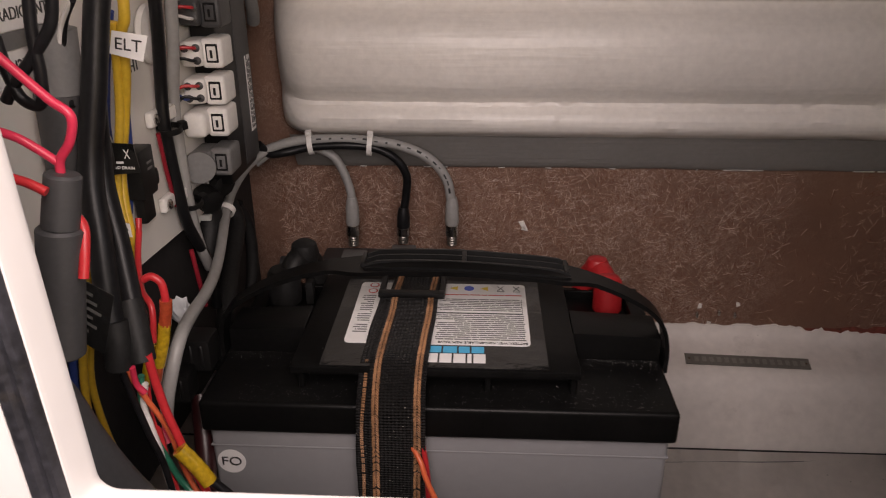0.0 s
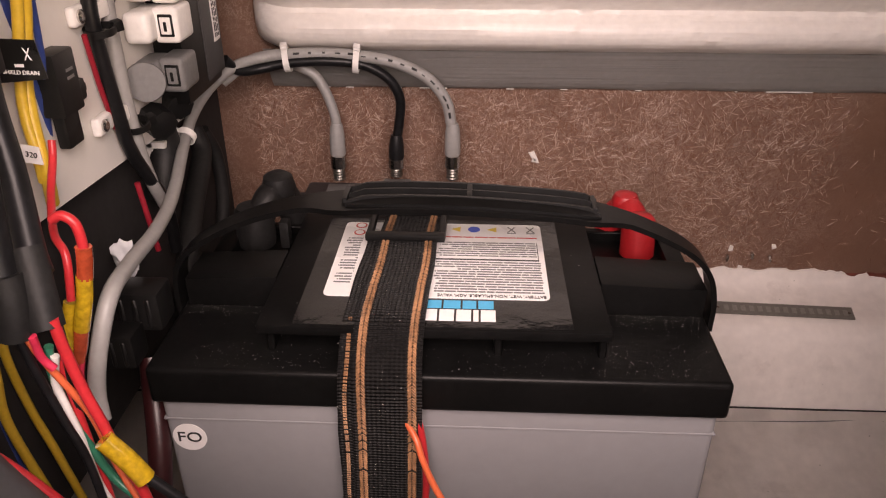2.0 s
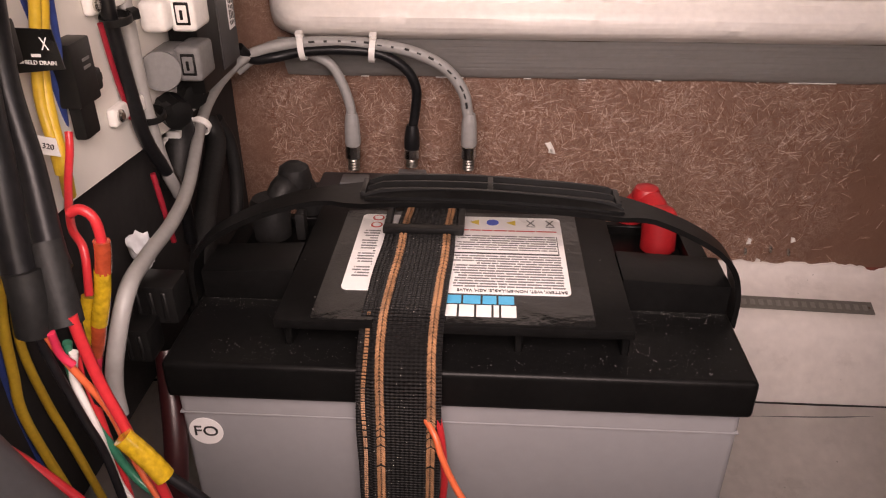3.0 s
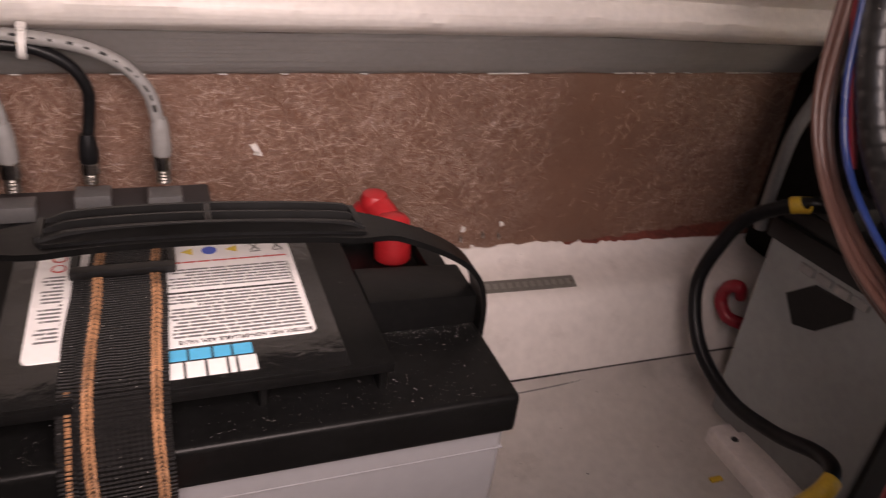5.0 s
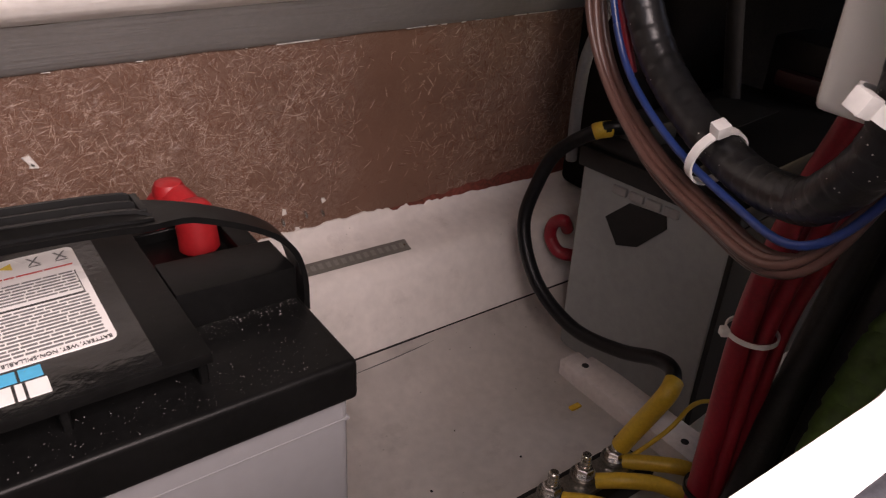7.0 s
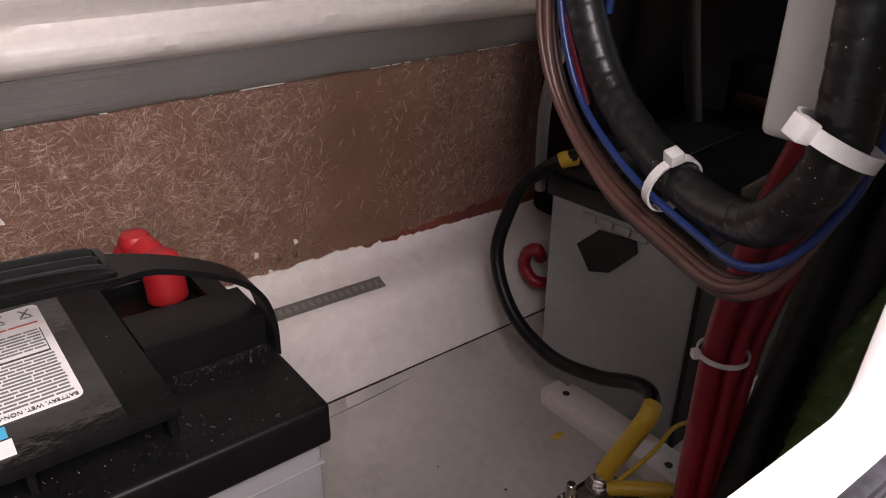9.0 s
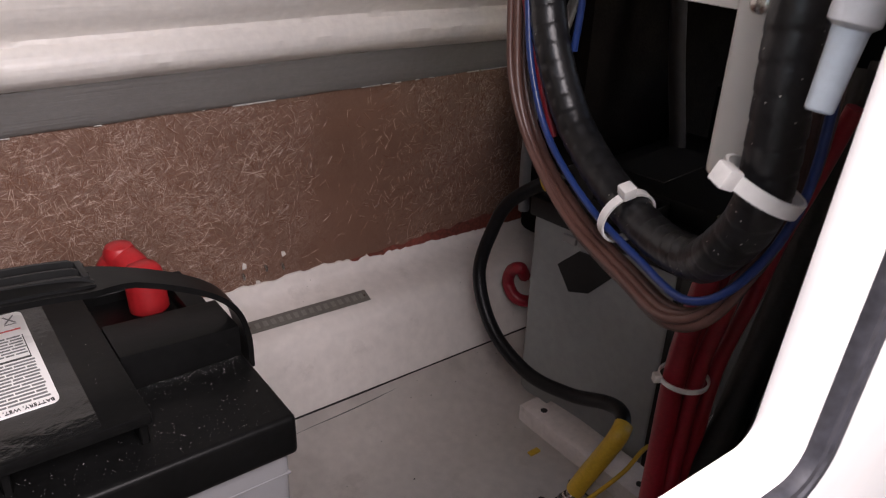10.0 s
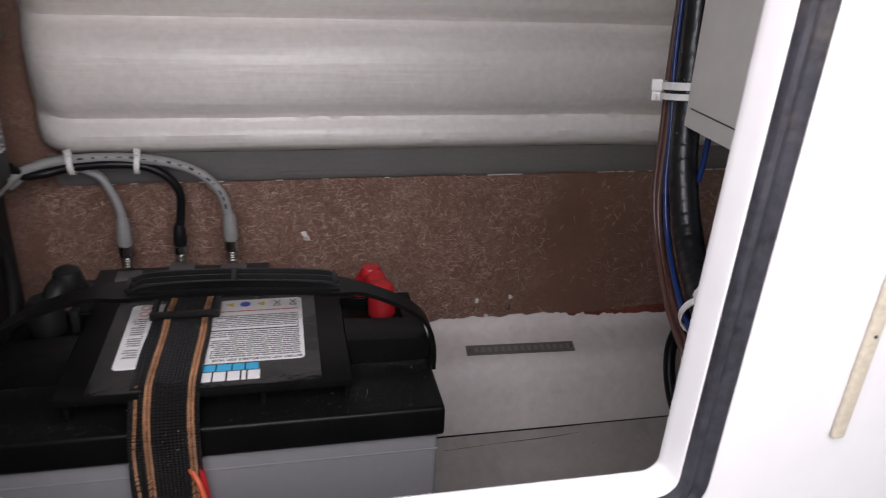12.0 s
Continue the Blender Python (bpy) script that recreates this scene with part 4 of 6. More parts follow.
buckle = part("buckle", slab(0.1125, 0.1660, 0.1090, 0.1160, 0.2312, 0.2362, 0.0014), M["black"], strap, "black plastic slide buckle")
for x in (0.1125, 0.1615):
    part("buckle_side", slab(x, x + 0.0045, 0.1150, 0.1500, 0.2290, 0.2352, 0.0014), M["black"], buckle)
part("buckle_bar", slab(0.1125, 0.1660, 0.1480, 0.1530, 0.2310, 0.2355, 0.0014), M["black"], buckle)


# ---- the second battery, farther along the locker ----
def second_battery():
    m = pose(0.695, 0.2140, FLOOR_Z, 0, 0, 6.0)
    b = thing("battery", "dull grey battery with black lid in dark locker end", "battery")
    b.matrix_world = m
    body = slab(0.004, 0.316, -0.168, -0.002, 0.0, 0.219, 0.004, 3)
    for v in body.verts:
        k = 1 - v.co.z / 0.219
        v.co.x += (0.16 - v.co.x) * 0.008 * k
        v.co.y += (-0.085 - v.co.y) * 0.012 * k
    part("case", body, M["case2"], b, "dull grey plastic case")
    lid = slab(0, 0.32, -0.172, 0.002, 0.217, 0.238, 0.003)
    # added plate that darkens the long side, which the hatch lamp lights too strongly
    part("dark_side", slab(0.004, 0.318, -0.1725, -0.167, 0.0, 0.217, 0.001), M["rubber"], b, "added black plate that keeps the long side dark")
    part("lid", lid, M["black"], b)
    part("raised_deck", slab(0.060, 0.260, -0.165, -0.01, 0.236, 0.258, 0.003, 2), M["black"], b)
    part("shoulder", slab(0.005, 0.058, -0.120, -0.004, 0.236, 0.256, 0.004, 2), M["black"], b)
    part("lid_label", slab(0.090, 0.200, -0.090, -0.030, 0.2578, 0.2586, 0.0003, 1), M["rubber"], b, "dull grey label on the lid")
    patch = bmesh.new()
    outline = ((-0.034, 0.176), (-0.018, 0.199), (0.010, 0.202), (0.012, 0.190), (-0.006, 0.160), (-0.022, 0.152))
    a = [patch.verts.new((0.0052, -0.088 - y * 1.45, z)) for y, z in outline]
    c = [patch.verts.new((0.0020, -0.088 - y * 1.45, z)) for y, z in outline]
    patch.faces.new(a), patch.faces.new(c[::-1])
    for k in range(6):
        patch.faces.new((a[k], a[(k + 1) % 6], c[(k + 1) % 6], c[k]))
    part("carry_recess", patch, M["black"], b, "black lifting-tab pad on the case end")
    for k in range(4):
        part("vent_slot", slab(0.0005, 0.0045, -0.115 + k * 0.019, -0.099 + k * 0.019, 0.2035, 0.2120, 0.0008, 1), M["greycable"], b)
    return b


second_battery()


def network_plug(top, low, material):
    """A moulded round plug with its knurled metal ring, seated in a tee on the backbone block."""
    t = thing("network_plug", "moulded round network plug with a bright metal ring", "plug", "network plugs", top)
    a, b = Vector((0, 0, 0)), Vector(low) - Vector(top)
    d = b.normalized()
    L = b.length
    part("boot", turned([(0.0050, 0), (0.0060, 0.004), (0.0068, 0.010), (0.0072, L * 0.50), (0.0066, L * 0.55)], a, b, 16), material, t)
    part("ring", turned([(0.0060, L * 0.54), (0.0072, L * 0.56), (0.0072, L * 0.76), (0.0058, L * 0.78)], a, b, 14), M["bright"], t, "bright knurled metal ring", smooth=False)
    th = [(0.0052, L * 0.78)]
    for k in range(4):
        th += [(0.0058, L * (0.81 + k * 0.05)), (0.0050, L * (0.835 + k * 0.05))]
    part("thread", turned(th, a, b, 12), M["dullsteel"], t)
    sk = slab(-0.013, 0.013, -0.009, 0.011, -0.014, -0.001, 0.002)
    sk.transform(Matrix.Translation(b * 1.13))
    part("tee", sk, M["grey"], t, "grey tee socket")
    return t


block = thing("network_backbone", "grey network backbone block on the hull side", "connector block")
part("block", slab(0.018, 0.200, 0.318, WALL_Y, 0.134, 0.162, 0.003), M["dgrey"], block)
part("stub", rod((-0.03, 0.340, 0.152), (0.020, 0.340, 0.152), 0.008), M["dgrey"], block)
for x in (0.034, 0.062):
    part("screw", turned([(0.003, 0), (0.003, 0.001), (0.002, 0.0016)], (x, 0.3175, 0.152), (x, 0, 0.152), 10), M["steel"], block)
side = thing("junction_socket", "small grey plug body behind the battery", "connector", place=(0.066, 0.200, 0.195))
part("body", slab(-0.013, 0.013, -0.012, 0.016, -0.03, 0.012, 0.002), M["grey"], side)
part("peg", slab(-0.009, 0.009, -0.014, -0.011, 0.000, 0.006, 0.0008), M["greycable"], side)

PX = -0.040
panel = thing("panel", "white plastic equipment panel with a slanted lower edge", "panel")
pm = bmesh.new()
corners = ((-0.185, 0.300), (0.02, 0.2925), (0.262, 0.2745), (0.262, 0.76), (-0.185, 0.76))
f1 = [pm.verts.new((PX, y, z)) for y, z in corners]
f2 = [pm.verts.new((PX - 0.006, y, z)) for y, z in corners]
pm.faces.new(f1), pm.faces.new(f2[::-1])
for k in range(5):
    pm.faces.new((f1[k], f1[(k + 1) % 5], f2[(k + 1) % 5], f2[k]))
part("board", pm, M["panel"], panel, smooth=False)
back = thing("backing_board", "black board below and behind the white panel", "board")
part("board", slab(-0.066, -0.056, -0.19, 0.345, 0.115, 0.40, 0.002), M["dark"], back)

def plug(y, z, body, wires=(), h=0.0215, blank=False):
    """A sealed connector facing the hatch: wire end beside a latched housing."""
    t = thing("connector_plug", body[1], "connector", "panel connectors", (PX + 0.002, y, z))
    sh = slab(0.000, 0.0175, -0.016 - (0.006 if blank else 0), 0.014, -h * 0.46, h * 0.46, 0.005, 3)
    part("shell", sh, M[body[0]], t)
    part("housing", slab(0.0150, 0.0315, -0.010, 0.018, -h * 0.54, h * 0.52, 0.0035, 3), M[body[0]], t)
    fr = slab(0.0190, 0.0285, -0.0108, -0.0096, -h * 0.33, h * 0.33, 0.0006, 1)
    part("latch", fr, M["black"], t, "dark latch window")
    tg = slab(0.0203, 0.0272, -0.0114, -0.0104, -h * 0.25, h * 0.25, 0.0004, 1)
    part("latch_tongue", tg, M[body[0]], t)
    part("latch_slot", slab(0.0226, 0.0246, -0.0119, -0.0112, -h * 0.16, h * 0.12, 0.0003, 1), M["black"], t)
    part("side_tab", slab(-0.004, 0.004, -0.012, 0.006, -h * 0.3, -h * 0.1, 0.0015), M[body[0]], t)
    for k, (dx, dz, mt) in enumerate(wires):
        part("seal", turned([(0.0030, 0), (0.0030, 0.0014), (0.0016, 0.0022)], (0.0090 + dx, -0.0158, dz), (0.0090 + dx, -1, dz), 12), M["dgrey"], t)
        part("lead", tube([(0.0090 + dx, -0.0165, dz), (0.0080 + dx, -0.0225, dz + 0.0010), (0.002 + dx * 0.5, -0.0270, dz + 0.0015 * k), (-0.0015, -0.0290, dz - 0.006), (-0.0015, -0.0290, dz - 0.016 - 0.004 * k)], 0.0012, 8), M[mt], t)
    return t


four = ((-0.004, 0.0045, "redw"), (0.005, 0.0050, "redw"), (0.005, -0.0045, "sheath"), (-0.004, -0.0050, "bluew"))
plug(0.172, 0.4445, ("dgrey", "dark grey sealed connector on the white panel"), ((-0.004, 0.004, "redw"), (0.005, 0.004, "redw"), (0.004, -0.004, "whitew")))
plug(0.166, 0.4150, ("white", "white sealed connector with red and black leads"), four[:3])
plug(0.163, 0.3870, ("white", "white sealed connector with red and blue leads"), four)
plug(0.160, 0.3625, ("white", "white blank cap on a sealed connector"), blank=True)
capped = plug(0.157, 0.3310, ("grey", "grey sealed connector with a round blank cap"))
part("cap", turned([(0.012, -0.012), (0.013, 0), (0.0125, 0.0015)], (0.0085, -0.0185, -0.002), (0.35, -1.0, 0.1), 24), M["grey"], capped)
gl = thing("cable_gland", "black cable gland under the oval cap", "gland", place=(-0.027, 0.142, 0.3010))
part("nut", turned([(0.008, -0.010), (0.0105, -0.009), (0.0105, 0.006), (0.008, 0.007)], (0, 0, 0), (0.6, -0.5, -0.2), 8), M["black"], gl)
gl2 = copy_thing(gl, pose(-0.032, 0.188, 0.2990))
unit = thing("engine_control_box", "tall black control box at the rear edge of the panel", "control box")
part("case", slab(PX + 0.001, -0.018, 0.180, 0.256, 0.300, 0.56, 0.003), M["black"], unit)
part("flange", slab(-0.024, -0.017, 0.222, 0.262, 0.305, 0.50, 0.002), M["dgrey"], unit)
lab2 = part("label", slab(-0.0172, -0.0166, 0.2440, 0.2570, 0.330, 0.398, 0.0002, 1), M["paper"], unit, "white sticker with unreadable print")
bb = bmesh.new()
rng2 = random.Random(8)
for k in range(3):
    zz = 0.333
    while zz < 0.394:
        w = rng2.uniform(0.002, 0.007)
        slab(-0.0167, -0.0163, 0.2462 + k * 0.0036, 0.2478 + k * 0.0036, zz, zz + w, 0, 1, bb)
        zz += w + 0.0012
part("print_bar", bb, M["ink"], lab2, "bars of unreadable print")
part("stub_cable", tube([(-0.020, 0.262, 0.50), (-0.018, 0.285, 0.44), (-0.022, 0.300, 0.42)], 0.006, 10), M["grey"], unit)

for y, z in ((0.088, 0.3820), (0.088, 0.3190)):
    c = thing("cable_clamp", "white nylon cable clamp screwed to the panel", "cable clamp", "cable clamps", (PX, y, z))
    part("base", slab(0.0005, 0.006, -0.011, 0.008, -0.0055, 0.0055, 0.0022, 3), M["white"], c)
    part("screw", turned([(0.0038, 0), (0.0038, 0.0012), (0.0025, 0.0022)], (0.006, -0.005, 0), (1, -0.005, 0), 14), M["steel"], c)
    part("eye", slab(0.0005, 0.010, 0.010, 0.026, -0.005, 0.005, 0.002), M["white"], c)
for p, ax in (((-0.0300, 0.094, 0.3720), (0.0, -0.15, 1)), ((-0.0310, 0.116, 0.3080), (0.05, -0.25, 1))):
    zip_tie(p, ax, 0.0078, "black cable tie round the clamped cables", (0.6, 0.7, 0), 0.004, 0.006, group="black ties", material=M["black"])

fuse = thing("blade_fuse_holder", "black blade fuse holder on the white panel", "fuse holder", place=(-0.035, 0.046, 0.352))
part("body", slab(-0.004, 0.008, -0.013, 0.009, -0.012, 0.021, 0.0016), M["black"], fuse)
part("cover", slab(-0.003, 0.006, -0.008, 0.018, -0.010, 0.002, 0.0024), M["black"], fuse)
part("latch", slab(-0.002, 0.004, 0.014, 0.022, -0.007, -0.002, 0.0012), M["black"], fuse)
part("stem", slab(-0.002, 0.005, -0.010, 0.006, -0.030, -0.010, 0.0016), M["black"], fuse)
for k in range(2):
    part("print_bar", slab(0.0079, 0.0083, -0.003, 0.004, 0.010 - k * 0.004, 0.0115 - k * 0.004, 0), M["grey"], fuse)

hold = thing("inline_fuse_holder", "dark grey inline fuse holder on red wires", "fuse holder")
part("cap", rod((0.0282, -0.1487, 0.4200), (0.0235, -0.1511, 0.3971), 0.0072, 0.0075, 20, 0.0012), M["dgrey"], hold)
part("barrel", rod((0.0235, -0.1511, 0.3979), (0.0151, -0.1554, 0.3404), 0.0094, 0.0090, 20, 0.0012), M["dgrey"], hold)
up = thing("antenna_coupler", "grey moulded cable coupler behind the loose wires", "coupler")
part("body", tube([(-0.020, -0.050, 0.462), (-0.021, -0.050, 0.446), (-0.023, -0.050, 0.405)], 0.0115, 16), M["grey"], up)
part("sleeve", tube([(-0.022, -0.050, 0.430), (-0.024, -0.050, 0.390), (-0.025, -0.048, 0.375)], 0.0130, 16), M["dgrey"], up)
part("clip", slab(-0.018, -0.008, -0.048, -0.034, 0.384, 0.402, 0.002), M["black"], up)


def tag(name, corners, material, label, text="", size=0.004, ink="ink", category="label", shift=(0, 0), thick=0.0006):
    t = thing(name, label, category, "wire tags")
    c = [Vector(x) for x in corners]
    part("card", sheet(corners, thick), M[material], t)
    if text:
        mid = (c[0] + c[1] + c[2] + c[3]) / 4
        xd, yd = c[1] - c[0], c[0] - c[3]
        m = basis(mid, xd, yd)
        m = m @ Matrix.Translation((shift[0], shift[1], thick * 0.5 + 0.0003))
        lettering("tag_text", text, size, m, M[ink], t)
    return t


tag("wire_flag", ((-0.0120, -0.0046, 0.4545), (0.0071, -0.0025, 0.4513), (0.0022, -0.0025, 0.4371), (-0.0153, -0.0046, 0.4420)), "paper", "white folded wire flag with black capitals", "ELT", 0.0095)
tag("warning_tag", ((-0.0292, -0.0057, 0.3908), (-0.0107, -0.0057, 0.3902), (-0.0085, -0.0057, 0.3728), (-0.0309, -0.0057, 0.3706)), "gloss", "black printed tag on the shield drain wire", "SHIELD DRAIN", 0.0026, "paper", shift=(0, -0.0055))
for u0, u1 in ((0.36, 0.64), (0.64, 0.36)):
    a, b = Vector((-0.0205, -0.0061, 0.3868)), Vector((-0.0101, -0.0061, 0.3868))
    p, q = a.lerp(b, u0), a.lerp(b, u1) - Vector((0, 0, 0.0056))
    part("disposal_sign", sheet([p - Vector((0.0003, 0, 0)), p + Vector((0.0003, 0, 0)), q + Vector((0.0003, 0, 0)), q - Vector((0.0003, 0, 0))], 0.0002), M["paper"], bpy.data.objects["warning_tag"], smooth=False)
part("print_bar", sheet([(-0.0221, -0.0065, 0.3796), (-0.0178, -0.0065, 0.3796), (-0.0178, -0.0065, 0.3782), (-0.0221, -0.0065, 0.3782)], 0.0002), M["paper"], bpy.data.objects["warning_tag"], smooth=False)
wt = tag("wire_tag", ((-0.0281, -0.0095, 0.3428), (-0.0194, -0.0095, 0.3412), (-0.0192, -0.0095, 0.3324), (-0.0276, -0.0095, 0.3335)), "paper", "white number sleeve on a yellow wire", "320", 0.0038)
tag("warning_card", ((0.0163, -0.1404, 0.3723), (0.0316, -0.1357, 0.3588), (0.0214, -0.1357, 0.3281), (0.0088, -0.1404, 0.3430)), "gloss", "black printed warning card hanging from the fuse wires")
card_c = [Vector(p) for p in ((0.0163, -0.1404, 0.3723), (0.0316, -0.1357, 0.3588), (0.0214, -0.1357, 0.3281), (0.0088, -0.1404, 0.3430))]
for k in range(6):
    u = 0.16 + k * 0.12
    a, b = card_c[0].lerp(card_c[3], u), card_c[1].lerp(card_c[2], u)
    n = (card_c[1] - card_c[0]).cross(card_c[3] - card_c[0]).normalized()
    n = -n if n.y > 0 else n
    d = (card_c[3] - card_c[0]) * 0.025
    p, q = a.lerp(b, 0.12) + n * 0.0006, a.lerp(b, 0.55 + 0.3 * ((k * 7) % 5) / 5) + n * 0.0006
    part("print_bar", sheet([p - d, q - d, q + d, p + d], 0.0002), M["faint"], bpy.data.objects["warning_card"], smooth=False)
wb = thing("panel_label", "white lettered strip on the panel", "label", "panel labels")
part("strip", slab(PX + 0.0004, PX + 0.0010, -0.110, -0.012, 0.4610, 0.4760, 0), M["paper"], wb)
lettering("strip_text", "RADIO ANT", 0.0085, basis((PX + 0.0013, -0.040, 0.4685), (0, 1, 0), (0, 0, 1)), M["ink"], wb)
part("band", slab(PX + 0.0004, PX + 0.0010, -0.110, -0.014, 0.4520, 0.4605, 0), M["grey"], wb)
wb2 = thing("panel_label", "white lettered strip on the panel", "label", "panel labels")
part("strip", slab(PX + 0.0004, PX + 0.0010, -0.110, -0.016, 0.4350, 0.4515, 0), M["paper"], wb2)
lettering("strip_text", "N2K NETW", 0.0090, basis((PX + 0.0013, -0.038, 0.4435), (0, 1, 0), (0, 0, 1)), M["ink"], wb2)
wb3 = thing("panel_label", "black capitals printed on the panel", "label", "panel labels")
part("strip", slab(PX + 0.0004, PX + 0.0008, 0.030, 0.092, 0.4120, 0.4300, 0), M["panel"], wb3)
lettering("strip_text", "T LIGHT", 0.0115, basis((PX + 0.0011, 0.062, 0.4205), (0, 1, 0), (0, 0, 1)), M["ink"], wb3, squeeze=0.9)
rd = thing("round_grommet", "grey round grommet beside the cables", "grommet", place=(-0.038, 0.098, 0.438))
part("ring", turned([(0.018, 0), (0.020, 0.002), (0.019, 0.005), (0.012, 0.006)], (0, 0, 0), (1, 0, 0), 24), M["white"], rd)

# wrapped joint, clip and dark plugs in the gap between panel and battery
wj = thing("wrapped_joint", "black taped joint with a red end behind the grey cable", "cable joint")
part("joint", tube([(-0.052, 0.190, 0.285), (-0.044, 0.180, 0.265), (-0.046, 0.165, 0.232)], 0.0125, 14), M["rubber"], wj)
cl = thing("wall_clip", "white nylon clip beside the grey cable", "clip", place=(-0.050, 0.172, 0.263))
part("plate", slab(-0.004, 0.003, -0.003, 0.003, -0.020, 0.013, 0.001), M["white"], cl)
part("foot", slab(-0.007, 0.006, -0.004, 0.004, -0.022, -0.016, 0.0012), M["white"], cl)
part("arm", slab(-0.014, 0.012, -0.003, 0.003, 0.008, 0.013, 0.001), M["white"], cl)
for p, s in (((-0.013, 0.040, 0.222), 0.8), ((-0.022, 0.02, 0.206), 0.7)):
    dp = thing("dark_plug", "black multi-pin plug hanging in the gap", "plug", "dark plugs", p)
    part("body", slab(-0.016 * s, 0.018 * s, -0.012 * s, 0.016 * s, -0.016 * s, 0.016 * s, 0.003), M["black"], dp)
    for k in range(3):
        part("rib", slab((-0.012 + k * 0.010) * s, (-0.008 + k * 0.010) * s, -0.0135 * s, -0.0115 * s, -0.012 * s, 0.012 * s, 0.0008, 1), M["black"], dp)
bag = thing("crumpled_sleeve", "crumpled white plastic sleeve among the wires", "sleeve", place=(-0.033, 0.073, 0.236))
cb = bmesh.new()
bmesh.ops.create_icosphere(cb, subdivisions=3, radius=0.0080)
for v in cb.verts:
    v.co *= 1 + 0.75 * noise.noise(v.co * 190)
    v.co.y *= 0.5
    v.co.z *= 1.4
part("film", cb, M["clearwhite"], bag)
red_sheet = thing("maroon_cable", "dark maroon cable low beside the battery", "cable")
part("cable", tube([(-0.010, 0.03, 0.19), (0.0, -0.005, 0.14), (-0.004, -0.03, 0.08), (-0.03, -0.06, 0.02)], 0.007, 12), M["maroon"], red_sheet)

zip_tie((0.022, 0.306, 0.3010), (1, 0.1, 0.1), 0.0098, "white cable tie round the network cables", (0, -0.35, 1), 0.005, 0.006, 0.004, "network cable ties")
zip_tie((0.081, 0.311, 0.2990), (1, 0.05, -0.1), 0.0098, "white cable tie round the network cables", (0, -0.35, 1), 0.005, 0.006, 0.004, "network cable ties")
zip_tie((-0.034, 0.200, 0.2695), (0.1, 0.8, 0.4), 0.0062, "white cable tie round the grey cable", (-1, 0.1, 0.5), 0.005, 0.006, 0.010, "network cable ties")


# ---- west side: white panel, connectors, looms and loose wires ----
LOOM_A = cable("wiring_loom", [(0.0110, -0.0491, 0.4918), (0.0054, -0.0491, 0.4762), (-0.0005, -0.0562, 0.4361), (-0.0064, -0.0651, 0.3938), (-0.0014, -0.0789, 0.3587), (0.0025, -0.0905, 0.3222), (0.0063, -0.0937, 0.3098)], 0.0064, M["sheath"], "thick black sheathed loom hanging down beside the panel", "wiring loom", "looms", sides=16)
LOOM_B = cable("wiring_loom", [(-0.0100, -0.0406, 0.4230), (-0.0091, -0.0496, 0.3820), (-0.0010, -0.0610, 0.3503), (0.0078, -0.0763, 0.3243), (0.0125, -0.0824, 0.3160)], 0.0058, M["sheath"], "thick black sheathed loom branching off", "wiring loom", "looms", sides=16)
part("heat_shrink", tube([(0.0048, -0.0926, 0.3213), (0.0059, -0.0948, 0.3095), (0.0048, -0.0959, 0.2955)], 0.0070, 16), M["rubber"], LOOM_A, "black heat-shrink sleeve")
part("heat_shrink", tube([(0.0085, -0.0800, 0.3270), (0.0125, -0.0865, 0.3110), (0.0155, -0.0915, 0.2965)], 0.0070, 16), M["rubber"], LOOM_B, "black heat-shrink sleeve")
part("wire", tube([(0.0195, -0.0929, 0.3019), (0.0206, -0.0929, 0.2890), (0.0238, -0.0929, 0.2666), (0.0292, -0.0940, 0.2473), (0.0324, -0.0951, 0.2345), (0.0420, -0.0993, 0.2163), (0.0463, -0.1015, 0.1938)], 0.0024, 10), M["redw"], LOOM_B, "red wire")
part("wire", tube([(0.0099, -0.0972, 0.2954), (0.0110, -0.0929, 0.2805), (0.0185, -0.0908, 0.2612), (0.0228, -0.0897, 0.2473), (0.0270, -0.0908, 0.2270), (0.0356, -0.0961, 0.2120), (0.0463, -0.1015, 0.1981)], 0.0016, 10), M["orangew"], LOOM_A, "orange wire")
part("wire", tube([(0.0121, -0.0972, 0.2965), (0.0110, -0.0940, 0.2837), (0.0142, -0.0929, 0.2773)], 0.0018, 10), M["pinkw"], LOOM_A, "pink-red wire")
part("wire", tube([(0.0067, -0.0972, 0.2944), (0.0088, -0.0972, 0.2805), (0.0110, -0.0961, 0.2655), (0.0142, -0.0961, 0.2505), (0.0195, -0.0972, 0.2323), (0.0249, -0.1015, 0.2034)], 0.0018, 10), M["sheath"], LOOM_A, "black wire")
part("wire", tube([(0.0185, -0.0886, 0.2976), (0.0174, -0.0876, 0.2826), (0.0153, -0.0865, 0.2580), (0.0142, -0.0865, 0.2355)], 0.0018, 10), M["sheath"], LOOM_B, "black wire")
part("wire", tube([(0.0131, -0.0886, 0.2805), (0.0099, -0.0886, 0.2666), (0.0121, -0.0897, 0.2537), (0.0153, -0.0908, 0.2366), (0.0195, -0.0940, 0.2131), (0.0281, -0.0972, 0.1949)], 0.0019, 10), M["whitew"], LOOM_B, "white wire")
part("wire", tube([(0.0110, -0.0876, 0.2847), (0.0088, -0.0876, 0.2708), (0.0121, -0.0886, 0.2505), (0.0185, -0.0897, 0.2291), (0.0292, -0.0929, 0.2120), (0.0516, -0.0993, 0.2013)], 0.0019, 10), M["greenw"], LOOM_B, "green wire")
